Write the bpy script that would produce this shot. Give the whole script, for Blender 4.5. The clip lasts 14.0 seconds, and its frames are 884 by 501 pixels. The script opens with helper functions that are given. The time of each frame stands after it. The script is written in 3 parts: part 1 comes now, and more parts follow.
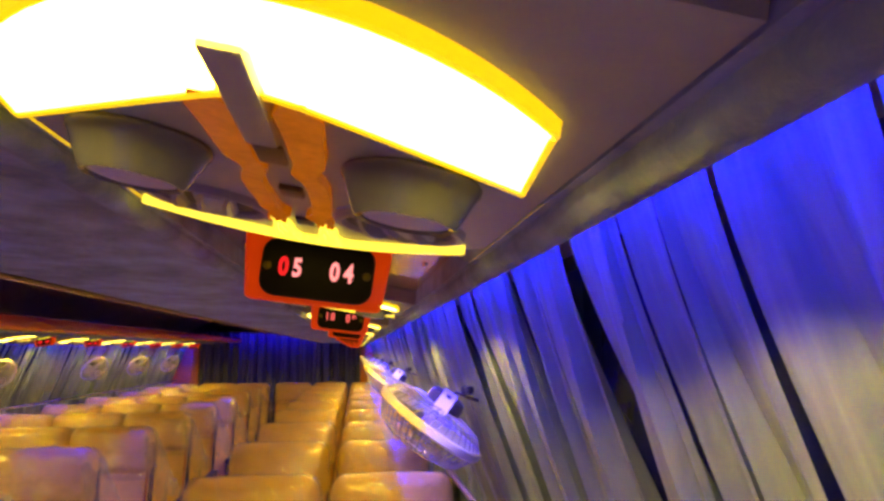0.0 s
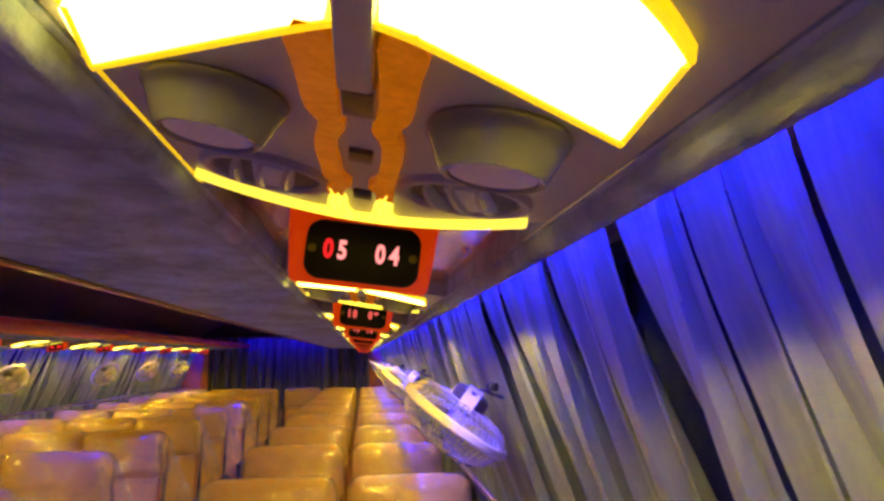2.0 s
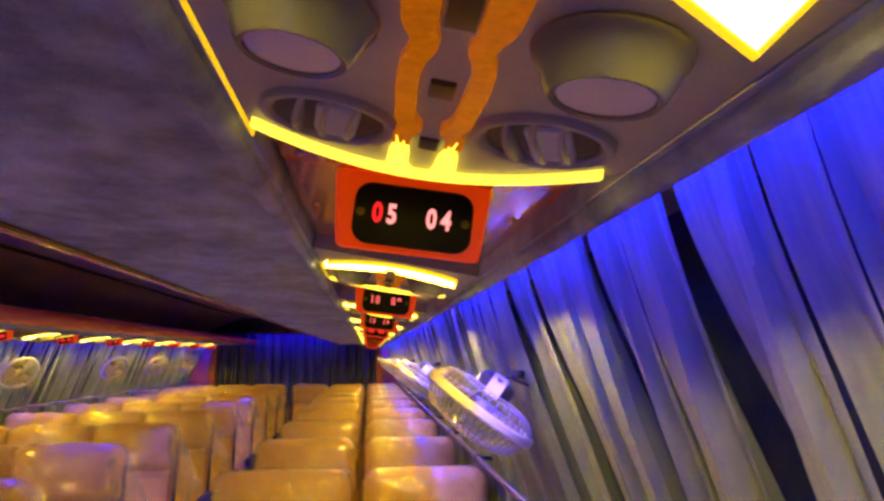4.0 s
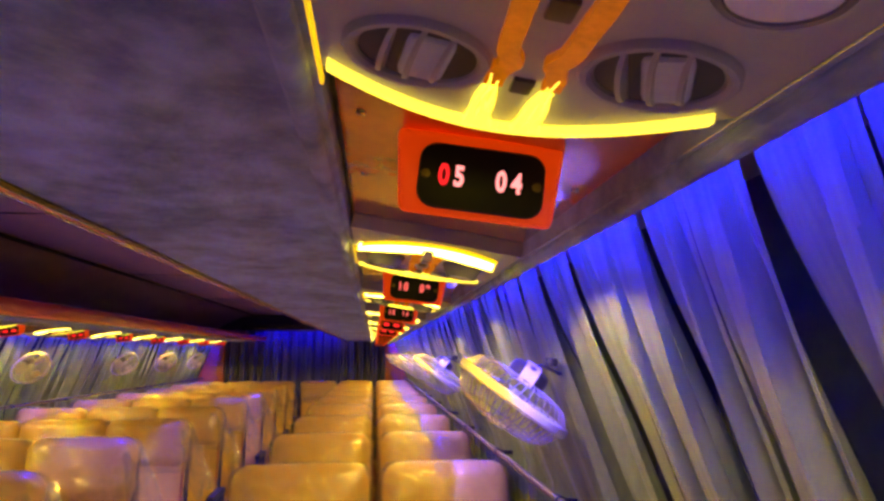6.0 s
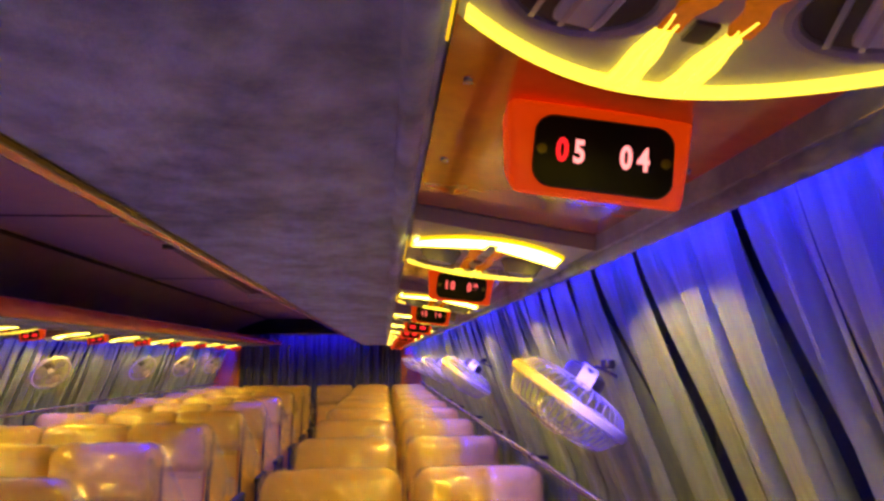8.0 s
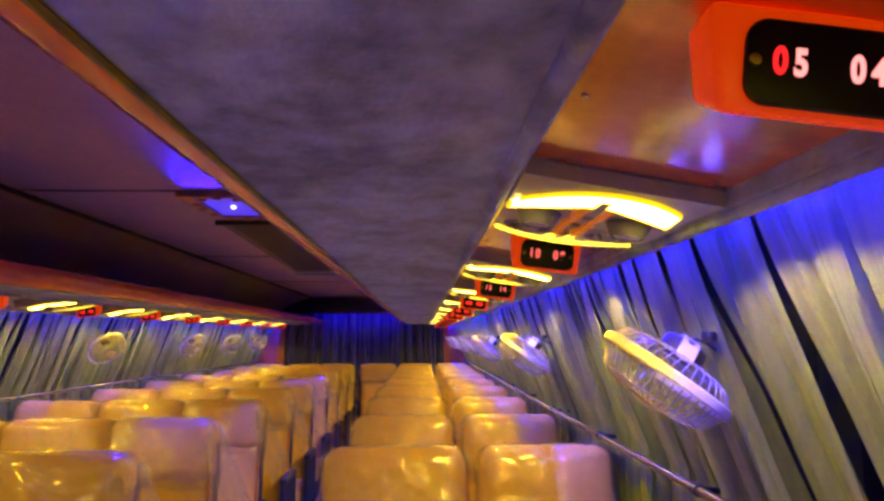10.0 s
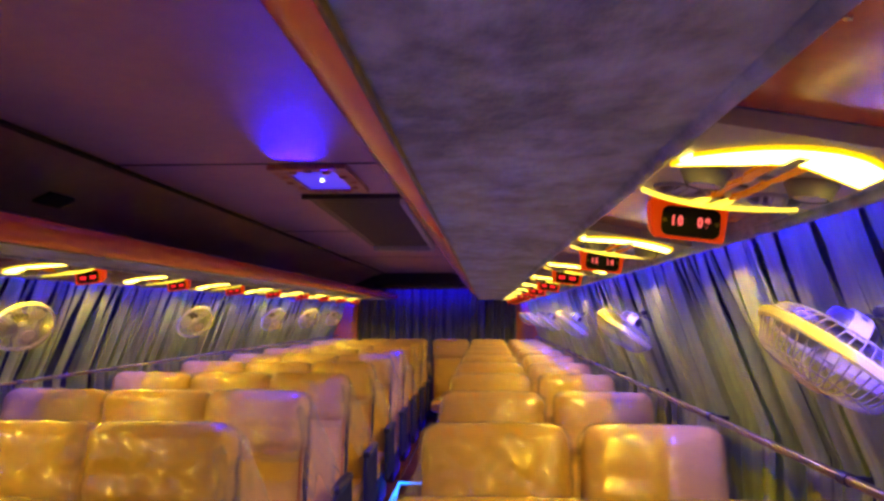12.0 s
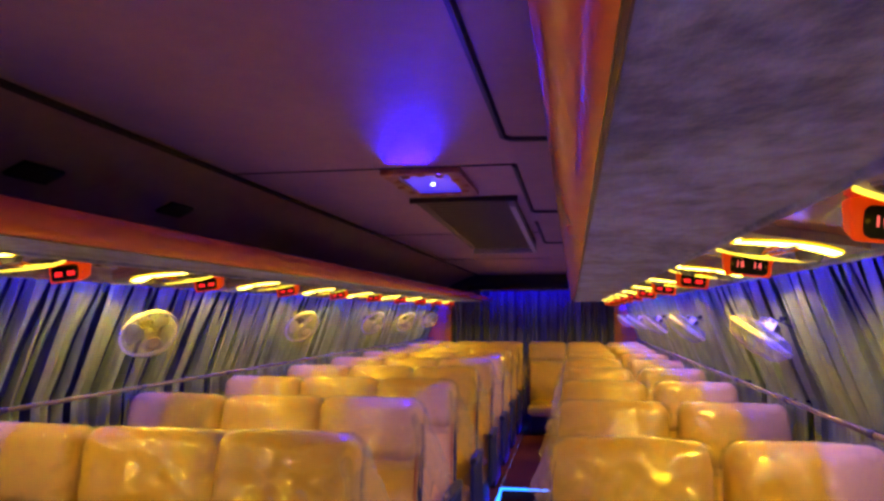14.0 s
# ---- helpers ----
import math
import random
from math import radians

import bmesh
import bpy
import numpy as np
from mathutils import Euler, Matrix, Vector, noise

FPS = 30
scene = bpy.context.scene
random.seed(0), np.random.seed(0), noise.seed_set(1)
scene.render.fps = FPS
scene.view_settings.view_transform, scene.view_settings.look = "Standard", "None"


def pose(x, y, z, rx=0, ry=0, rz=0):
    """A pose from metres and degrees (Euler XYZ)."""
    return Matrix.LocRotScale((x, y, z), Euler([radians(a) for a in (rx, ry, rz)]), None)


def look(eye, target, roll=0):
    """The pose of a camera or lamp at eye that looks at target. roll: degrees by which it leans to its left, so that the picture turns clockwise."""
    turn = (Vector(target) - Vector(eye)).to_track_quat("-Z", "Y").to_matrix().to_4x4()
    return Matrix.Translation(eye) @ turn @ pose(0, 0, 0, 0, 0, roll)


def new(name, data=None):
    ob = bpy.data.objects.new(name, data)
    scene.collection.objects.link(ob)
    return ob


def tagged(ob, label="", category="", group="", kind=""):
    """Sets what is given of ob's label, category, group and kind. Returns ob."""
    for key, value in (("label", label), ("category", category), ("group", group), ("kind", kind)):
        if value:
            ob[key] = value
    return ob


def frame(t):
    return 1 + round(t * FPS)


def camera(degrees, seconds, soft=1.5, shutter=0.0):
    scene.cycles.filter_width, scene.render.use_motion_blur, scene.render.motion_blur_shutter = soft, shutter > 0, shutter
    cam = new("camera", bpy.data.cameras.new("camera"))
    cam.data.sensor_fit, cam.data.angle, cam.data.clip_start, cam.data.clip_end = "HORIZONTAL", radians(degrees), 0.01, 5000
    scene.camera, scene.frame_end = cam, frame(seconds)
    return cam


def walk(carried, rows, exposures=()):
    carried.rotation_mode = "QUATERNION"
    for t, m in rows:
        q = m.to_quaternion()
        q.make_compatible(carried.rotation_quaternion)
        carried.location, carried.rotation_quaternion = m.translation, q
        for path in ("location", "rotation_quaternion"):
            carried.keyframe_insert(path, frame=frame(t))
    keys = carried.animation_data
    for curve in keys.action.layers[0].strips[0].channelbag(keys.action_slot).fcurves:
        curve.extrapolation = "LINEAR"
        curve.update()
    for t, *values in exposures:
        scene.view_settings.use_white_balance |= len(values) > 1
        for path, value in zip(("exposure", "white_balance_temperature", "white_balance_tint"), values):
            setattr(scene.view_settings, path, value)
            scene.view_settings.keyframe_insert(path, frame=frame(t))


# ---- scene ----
cam = camera(63.0, 14.0, soft=3.0)
PATH = [
    (0, (0.926, -0.012, 1.513), (1.156, 1.955, 1.787), -0.2),
    (0.5, (0.919, -0.007, 1.51), (1.141, 1.961, 1.79), -0.3),
    (1, (0.911, -0.005, 1.505), (1.136, 1.962, 1.786), -0.4),
    (1.5, (0.903, -0.001, 1.501), (1.127, 1.966, 1.786), -0.5),
    (2, (0.897, 0.005, 1.497), (1.111, 1.972, 1.787), -0.5),
    (2.5, (0.889, 0.009, 1.492), (1.097, 1.977, 1.787), -0.6),
    (3, (0.882, 0.017, 1.486), (1.091, 1.985, 1.777), -0.4),
    (3.5, (0.874, 0.025, 1.482), (1.081, 1.994, 1.768), -0.3),
    (4, (0.866, 0.034, 1.477), (1.065, 2.003, 1.763), -0.2),
    (6.5, (0.815, 0.086, 1.459), (1.0, 2.057, 1.74), -0.2),
    (7, (0.802, 0.101, 1.459), (0.986, 2.072, 1.744), -0.1),
    (7.5, (0.786, 0.116, 1.458), (0.955, 2.089, 1.745), 0.0),
    (8, (0.769, 0.131, 1.457), (0.926, 2.103, 1.749), -0.4),
    (10.5, (0.677, 0.219, 1.442), (0.691, 2.207, 1.658), -0.0),
    (11, (0.652, 0.236, 1.441), (0.619, 2.227, 1.636), 0.1),
    (11.5, (0.627, 0.253, 1.44), (0.549, 2.243, 1.623), 0.1),
    (12, (0.602, 0.271, 1.44), (0.48, 2.26, 1.614), 0.2),
    (12.5, (0.578, 0.29, 1.442), (0.398, 2.275, 1.607), 0.3),
    (13, (0.548, 0.302, 1.445), (0.3, 2.28, 1.605), 0.4),
    (13.5, (0.521, 0.318, 1.45), (0.21, 2.288, 1.61), 0.4),
    (14, (0.489, 0.33, 1.459), (0.135, 2.291, 1.634), -0.0),
]
walk(cam, [(t, look(eye, target, roll)) for t, eye, target, roll in PATH],
     exposures=((0, -0.24), (2, -0.24), (4, -0.12), (6.5, 0.0), (10.5, 0.0), (14, 0.04)))

# ---- light ----
world = bpy.data.worlds.new("night")
scene.world = world
world.use_nodes = True
world.node_tree.nodes["Background"].inputs[0].default_value = (0.02, 0.02, 0.05, 1)
world.node_tree.nodes["Background"].inputs[1].default_value = 0.3

BLUE_WATTS, AISLE_WATTS, BULB_WATTS = 126.0, 6.5, 9.3
PITCH, ROWS_N = 0.79, range(-2, 11)
Y_FRONT, Y_BACK = -1.75, 9.2
BLUE = (0.006, 0.001, 1.0)


def lamp(name, kind, m, watts, colour, soft=0.01):
    data = bpy.data.lights.new(name, kind)
    data.energy, data.color = watts, colour
    if kind != "AREA":
        data.shadow_soft_size = soft
    ob = new(name, data)
    ob.matrix_world = m
    return ob


for side in (1, -1):
    # blue strips in the coves between rack and curtain
    mid = (Y_FRONT + Y_BACK) / 2
    strip = lamp("blue_strip_light", "AREA", look((side * 1.0140, mid, 1.622), (side * 1.060, mid, 1.50)), BLUE_WATTS, BLUE)
    strip.data.shape, strip.data.size, strip.data.size_y = "RECTANGLE", Y_BACK - Y_FRONT - 0.3, 0.004

# the bulbs of the service panel lamps
for side in (1, -1):
    for k in ROWS_N:
        bulb = lamp("panel_lamp_light", "SPOT", pose(side * 0.925, 0.165 + PITCH * k, 1.574), BULB_WATTS, (1.0, 0.62, 0.003), 0.010)
        bulb.data.spot_size, bulb.data.spot_blend = radians(158), 0.15

# blue strips along both edges of the aisle floor
for x in (-0.045, 0.385):
    strip = lamp("aisle_strip_light", "AREA", pose(x, 3.7, 0.19, 180, 0, 90), AISLE_WATTS, BLUE)
    strip.data.shape, strip.data.size, strip.data.size_y = "RECTANGLE", 10.6, 0.012

# blue strip over the rear curtain
strip = lamp("rear_strip_light", "AREA", look((-0.03, 9.00, 1.725), (-0.03, 9.09, 1.50)), 2.0, BLUE)
strip.data.shape, strip.data.size, strip.data.size_y = "RECTANGLE", 1.0, 0.012


# ---- materials ----
def material(name, colour, rough=0.5, metal=0.0, vary=0.0, scale=20.0, bump=0.0, bscale=80.0, coat=0.0, second=None, stretch=(1, 1, 1),
             emit=None, power=0.0, per_object=0.0, sheen=0.0, coat_bump=0.0, coat_scale=30.0, alpha=1.0, transmission=0.0, spec=0.5, ramp_at=(0.36, 0.64)):
    mat = bpy.data.materials.new(name)
    mat.use_nodes = True
    nt = mat.node_tree
    n, link = nt.nodes, nt.links
    p = n["Principled BSDF"]
    p.inputs["Base Color"].default_value = (*colour, 1)
    p.inputs["Roughness"].default_value = rough
    p.inputs["Metallic"].default_value = metal
    p.inputs["Specular IOR Level"].default_value = spec
    p.inputs["Coat Weight"].default_value = coat
    p.inputs["Coat Roughness"].default_value = 0.07
    p.inputs["Sheen Weight"].default_value = sheen
    p.inputs["Alpha"].default_value = alpha
    p.inputs["Transmission Weight"].default_value = transmission
    if emit:
        p.inputs["Emission Color"].default_value = (*emit, 1)
        p.inputs["Emission Strength"].default_value = power
    coord = n.new("ShaderNodeTexCoord")
    mapping = n.new("ShaderNodeMapping")
    mapping.inputs["Scale"].default_value = stretch
    link.new(coord.outputs["Object"], mapping.inputs["Vector"])

    def noise_tex(s, detail):
        t = n.new("ShaderNodeTexNoise")
        t.inputs["Scale"].default_value, t.inputs["Detail"].default_value = s, detail
        link.new(mapping.outputs["Vector"], t.inputs["Vector"])
        return t.outputs["Fac"]

    if vary or second:
        ramp = n.new("ShaderNodeValToRGB")
        other = second or tuple(c * (1 - vary) for c in colour)
        ramp.color_ramp.elements[0].position, ramp.color_ramp.elements[1].position = ramp_at
        ramp.color_ramp.elements[0].color, ramp.color_ramp.elements[1].color = (*other, 1), (*colour, 1)
        blend = n.new("ShaderNodeMath")
        blend.operation = "MULTIPLY_ADD"
        blend.inputs[1].default_value = 0.4
        small = n.new("ShaderNodeMath")
        small.operation = "MULTIPLY"
        small.inputs[1].default_value = 0.6
        link.new(noise_tex(scale, 5), small.inputs[0])
        link.new(noise_tex(scale * 6, 3), blend.inputs[0])
        link.new(small.outputs[0], blend.inputs[2])
        link.new(blend.outputs[0], ramp.inputs[0])
        out = ramp.outputs[0]
        if per_object:
            info = n.new("ShaderNodeObjectInfo")
            hsv = n.new("ShaderNodeHueSaturation")
            rng = n.new("ShaderNodeMapRange")
            rng.inputs["To Min"].default_value, rng.inputs["To Max"].default_value = 1 - per_object, 1 + per_object
            link.new(info.outputs["Random"], rng.inputs["Value"])
            link.new(rng.outputs[0], hsv.inputs["Value"])
            link.new(out, hsv.inputs["Color"])
            out = hsv.outputs[0]
        link.new(out, p.inputs["Base Color"])
    if bump:
        b = n.new("ShaderNodeBump")
        b.inputs["Strength"].default_value, b.inputs["Distance"].default_value = bump, 0.01
        link.new(noise_tex(bscale, 6), b.inputs["Height"])
        link.new(b.outputs[0], p.inputs["Normal"])
    if coat_bump:
        b = n.new("ShaderNodeBump")
        b.inputs["Strength"].default_value, b.inputs["Distance"].default_value = coat_bump, 0.03
        t = n.new("ShaderNodeTexNoise")
        t.inputs["Scale"].default_value, t.inputs["Detail"].default_value, t.inputs["Distortion"].default_value = coat_scale, 3, 1.5
        t.noise_type = "RIDGED_MULTIFRACTAL"
        link.new(mapping.outputs["Vector"], t.inputs["Vector"])
        link.new(t.outputs["Fac"], b.inputs["Height"])
        link.new(b.outputs[0], p.inputs["Coat Normal"])
    return mat


VELVET = material("rack_velvet", (0.50, 0.64, 0.92), 0.95, second=(0.16, 0.21, 0.36), scale=5, bump=0.8, bscale=45, sheen=0.35, stretch=(1, 0.6, 1), ramp_at=(0.40, 0.60))
GREY_PLASTIC = material("grey_plastic", (0.50, 0.51, 0.46), 0.38, vary=0.12, scale=12, bump=0.03, bscale=300)
SPEAKER_GREY = material("speaker_grey", (0.19, 0.19, 0.185), 0.16, vary=0.1, scale=20)
SPEAKER_FACE = material("speaker_face", (0.85, 0.84, 0.88), 0.6, vary=0.08, scale=40, bump=0.1, bscale=900)
VENT_GREY = material("vent_grey", (0.42, 0.42, 0.43), 0.3, vary=0.1, scale=30)
VENT_DRUM = material("vent_drum_pale", (0.60, 0.66, 0.68), 0.35, vary=0.1, scale=30)
DARK = material("dark_plastic", (0.02, 0.02, 0.022), 0.45, vary=0.3, scale=30)
BROWN_BUTTON = material("brown_button", (0.09, 0.06, 0.035), 0.3, vary=0.3, scale=60)
ORANGE_PLATE = material("orange_plate", (0.78, 0.17, 0.02), 0.2, second=(0.55, 0.11, 0.02), scale=9, bump=0.05, bscale=20, coat=1.0)
# plain plastic housing; the small emission is added to brighten its orange
HOUSING_GLOW = material("orange_housing_glow", (0.9, 0.10, 0.012), 0.35, vary=0.1, scale=20, emit=(1.0, 0.06, 0.0), power=0.45)
SCREEN = material("display_black", (0.008, 0.006, 0.006), 0.3, vary=0.2, scale=40, spec=0.15)
DIGIT_HOT = material("digit_bright", (0.9, 0.3, 0.3), 0.5, emit=(1.0, 0.30, 0.28), power=1.7)
DIGIT_RED = material("digit_red", (0.7, 0.1, 0.1), 0.5, emit=(1.0, 0.13, 0.11), power=1.5)
DIGIT_DIM = material("digit_dim", (0.6, 0.02, 0.02), 0.5, emit=(1.0, 0.015, 0.02), power=1.3)
LAMP_HOT = material("lamp_diffuser", (0.9, 0.85, 0.6), 0.4, emit=(1.0, 0.74, 0.10), power=16.0)
# added glow that turns the velvet rolls beside the panels yellow
ROLL_FILL_GLOW = material("roll_fill_glow", (0.9, 0.6, 0.05), 0.4, emit=(1.0, 0.60, 0.0), power=1.0)
LAMP_RIM = material("lamp_rim_amber", (0.9, 0.6, 0.05), 0.3, emit=(1.0, 0.60, 0.0), power=1.4)
GLOW_STRIP = material("glow_strip", (0.9, 0.8, 0.1), 0.3, emit=(1.0, 0.74, 0.05), power=2.2)
# opaque; low emission stands in for lamp light passing through the acrylic
RIBBON = material("amber_ribbon_glow", (0.80, 0.26, 0.01), 0.25, second=(0.5, 0.13, 0.005), scale=40, emit=(1.0, 0.24, 0.0), power=0.26)
RED_TRIM = material("red_trim_vinyl", (1.0, 0.19, 0.06), 0.24, second=(0.88, 0.12, 0.045), scale=7, bump=0.08, bscale=14, coat=0.4, stretch=(1, 0.3, 1))
# vertical darker streaks in the cloth colour stand in for fold shade
CURTAIN = material("satin_curtain_shade_streaks", (0.62, 0.74, 0.17), 0.34, metal=0.15, second=(0.40, 0.48, 0.12), scale=9, bump=0.035, bscale=60, stretch=(1, 3, 0.16))
REAR_CURTAIN = material("rear_curtain_cloth", (0.22, 0.25, 0.36), 0.5, vary=0.4, scale=8, bump=0.04, bscale=50, stretch=(3, 1, 0.4))
CEILING = material("ceiling_lining", (0.56, 0.38, 0.40), 0.75, vary=0.15, scale=3, bump=0.05, bscale=200)
GROOVE = material("groove_dark", (0.05, 0.045, 0.05), 0.6, vary=0.2, scale=30)
WALL = material("wall_panel", (0.10, 0.10, 0.12), 0.6, vary=0.2, scale=6)
NIGHT_GLASS = material("night_window_glass", (0.05, 0.055, 0.11), 0.25, vary=0.3, scale=4)
PILLAR = material("pillar_dark", (0.03, 0.04, 0.06), 0.5, vary=0.3, scale=10)
REAR_ORANGE = material("rear_orange", (0.95, 0.27, 0.04), 0.35, vary=0.2, scale=5)
CARPET = material("red_carpet", (0.22, 0.02, 0.015), 0.95, vary=0.4, scale=25, bump=0.5, bscale=400)
BRASS = material("brass_tube", (0.24, 0.19, 0.04), 0.42, 1.0, vary=0.3, scale=15)
BLACK_METAL = material("black_bracket", (0.025, 0.025, 0.025), 0.4, 0.4, vary=0.3, scale=30)
FAN_WHITE = material("fan_plastic", (0.78, 0.76, 0.74), 0.3, vary=0.06, scale=30)
FAN_WIRE = material("fan_wire", (0.70, 0.69, 0.70), 0.25, 0.5, vary=0.06, scale=40)
MOTOR_DARK = material("motor_dark", (0.06, 0.055, 0.06), 0.3, vary=0.3, scale=30)
CHROME = material("chrome", (0.7, 0.7, 0.72), 0.15, 1.0, vary=0.1, scale=20)
SEAT_COVER = material("seat_cover_film", (0.94, 0.60, 0.11), 0.5, second=(0.85, 0.52, 0.09), scale=4, bump=0.15, bscale=7, coat=0.5, coat_bump=0.4, coat_scale=18, per_object=0.06)
SEAT_CLOTH = material("seat_cloth_navy", (0.05, 0.05, 0.10), 0.85, vary=0.4, scale=40, bump=0.3, bscale=300)
PIPING = material("orange_piping", (0.70, 0.25, 0.05), 0.5, vary=0.2, scale=30)
LED_BLUE = material("blue_led", (0.1, 0.3, 0.9), 0.4, emit=(0.02, 0.22, 1.0), power=4.0)
LED_POINT = material("blue_led_point", (0.5, 0.6, 1.0), 0.4, emit=(0.25, 0.3, 1.0), power=14.0)
BLUE_GLASS = material("blue_lens", (0.1, 0.1, 0.6), 0.3, emit=(0.05, 0.03, 1.0), power=0.8)
CARVED = material("carved_frame", (0.55, 0.24, 0.14), 0.35, second=(0.38, 0.10, 0.05), scale=14, bump=0.2, bscale=50)
DUCT_OLIVE = material("duct_grille", (0.10, 0.085, 0.05), 0.5, vary=0.3, scale=20)
PALE_PLASTIC = material("pale_plastic", (0.55, 0.55, 0.55), 0.4, vary=0.1, scale=20)
MAROON = material("maroon_panel", (0.16, 0.02, 0.02), 0.5, vary=0.3, scale=10)


def film_material(name, share):
    """Thin clear film: mostly see-through, with a crinkled gloss."""
    mat = bpy.data.materials.new(name)
    mat.use_nodes = True
    n, link = mat.node_tree.nodes, mat.node_tree.links
    n.remove(n["Principled BSDF"])
    clear, gloss, milk, mix, mix2 = n.new("ShaderNodeBsdfTransparent"), n.new("ShaderNodeBsdfGlossy"), n.new("ShaderNodeBsdfDiffuse"), n.new("ShaderNodeMixShader"), n.new("ShaderNodeMixShader")
    gloss.inputs["Roughness"].default_value = 0.13
    milk.inputs["Color"].default_value = (0.85, 0.82, 0.85, 1)
    tex, b = n.new("ShaderNodeTexNoise"), n.new("ShaderNodeBump")
    tex.inputs["Scale"].default_value, tex.inputs["Detail"].default_value = 18, 2.5
    tex.noise_type = "RIDGED_MULTIFRACTAL"
    b.inputs["Strength"].default_value, b.inputs["Distance"].default_value = 0.65, 0.02
    coord = n.new("ShaderNodeTexCoord")
    link.new(coord.outputs["Object"], tex.inputs["Vector"])
    link.new(tex.outputs["Fac"], b.inputs["Height"])
    link.new(b.outputs[0], gloss.inputs["Normal"])
    mix2.inputs[0].default_value = 0.88
    link.new(milk.outputs[0], mix2.inputs[1])
    link.new(gloss.outputs[0], mix2.inputs[2])
    mix.inputs[0].default_value = share
    link.new(clear.outputs[0], mix.inputs[1])
    link.new(mix2.outputs[0], mix.inputs[2])
    link.new(mix.outputs[0], n["Material Output"].inputs["Surface"])
    return mat


WRAP = film_material("clear_wrap", 0.20)
FILM = film_material("clear_loose_film", 0.42)


# ---- mesh helpers ----
def finish(bm, mat, smooth=True):
    bmesh.ops.recalc_face_normals(bm, faces=bm.faces)
    me = bpy.data.meshes.new("mesh")
    bm.to_mesh(me)
    bm.free()
    me.materials.append(mat)
    if smooth:
        me.shade_smooth()
        me.set_sharp_from_angle(angle=radians(38))
    return me


def part(name, me, parent=None, label="", m=None):
    ob = new(name, me)
    if parent is not None:
        ob.parent = parent
    if m is not None:
        ob.matrix_basis = m
    if label:
        ob["label"] = label
    return ob


def empty(name, m, label, category, group="", kind=""):
    ob = new(name)
    ob.empty_display_size = 0.05
    ob.matrix_basis = m
    return tagged(ob, label, category, group, kind)


def add_box(bm, x0, x1, y0, y1, z0, z1, bevel=0.0):
    r = bmesh.ops.create_cube(bm, size=1, matrix=Matrix.Translation(((x0 + x1) / 2, (y0 + y1) / 2, (z0 + z1) / 2)) @ Matrix.Diagonal((x1 - x0, y1 - y0, z1 - z0, 1)))
    if bevel:
        edges = list({e for v in r["verts"] for e in v.link_edges})
        bmesh.ops.bevel(bm, geom=edges, offset=bevel, segments=2, affect="EDGES", profile=0.6)
    return bm


def box_mesh(mat, *args, bevel=0.0):
    return finish(add_box(bmesh.new(), *args, bevel=bevel), mat)


def add_tube(bm, pts, r, sides=6, closed=False):
    pts = [Vector(p) for p in pts]
    rings, count = [], len(pts)
    up = Vector((0.13, 0.31, 0.94))
    for i, p in enumerate(pts):
        a = pts[i - 1] if (i or closed) else p
        b = pts[(i + 1) % count] if (i < count - 1 or closed) else p
        d = (b - a).normalized()
        s = d.cross(up).normalized()
        t = s.cross(d)
        rr = r[i] if isinstance(r, (list, tuple)) else r
        rings.append([bm.verts.new(p + rr * (math.cos(q) * s + math.sin(q) * t)) for q in (2 * math.pi * j / sides for j in range(sides))])
    for i in range(count if closed else count - 1):
        u, v = rings[i], rings[(i + 1) % count]
        for j in range(sides):
            bm.faces.new((u[j], u[(j + 1) % sides], v[(j + 1) % sides], v[j]))
    if not closed:
        bm.faces.new(rings[0][::-1])
        bm.faces.new(rings[-1])
    return bm


def add_lathe(bm, profile, sides=32, m=None, close=False):
    """profile: (radius, z) pairs turned round z."""
    rings = []
    for r, z in profile:
        rings.append([bm.verts.new((m or Matrix()) @ Vector((r * math.cos(q), r * math.sin(q), z))) for q in (2 * math.pi * j / sides for j in range(sides))])
    for u, v in zip(rings, rings[1:]):
        for j in range(sides):
            bm.faces.new((u[j], u[(j + 1) % sides], v[(j + 1) % sides], v[j]))
    if close:
        bm.faces.new(rings[0][::-1])
        bm.faces.new(rings[-1])
    return bm


def add_extrude(bm, poly, y0, y1, steps=1):
    """A closed cross-section of (x, z) run along y."""
    rings = [[bm.verts.new((x, y0 + (y1 - y0) * i / steps, z)) for x, z in poly] for i in range(steps + 1)]
    k = len(poly)
    for u, v in zip(rings, rings[1:]):
        for j in range(k):
            bm.faces.new((u[j], u[(j + 1) % k], v[(j + 1) % k], v[j]))
    bm.faces.new(rings[0])
    bm.faces.new(rings[-1][::-1])
    return bm


def add_slab(bm, outline, z0, z1):
    """A flat outline of (x, y) with a thickness."""
    low = [bm.verts.new((x, y, z0)) for x, y in outline]
    high = [bm.verts.new((x, y, z1)) for x, y in outline]
    k = len(outline)
    bm.faces.new(low)
    bm.faces.new(high[::-1])
    for j in range(k):
        bm.faces.new((low[j], low[(j + 1) % k], high[(j + 1) % k], high[j]))
    return bm


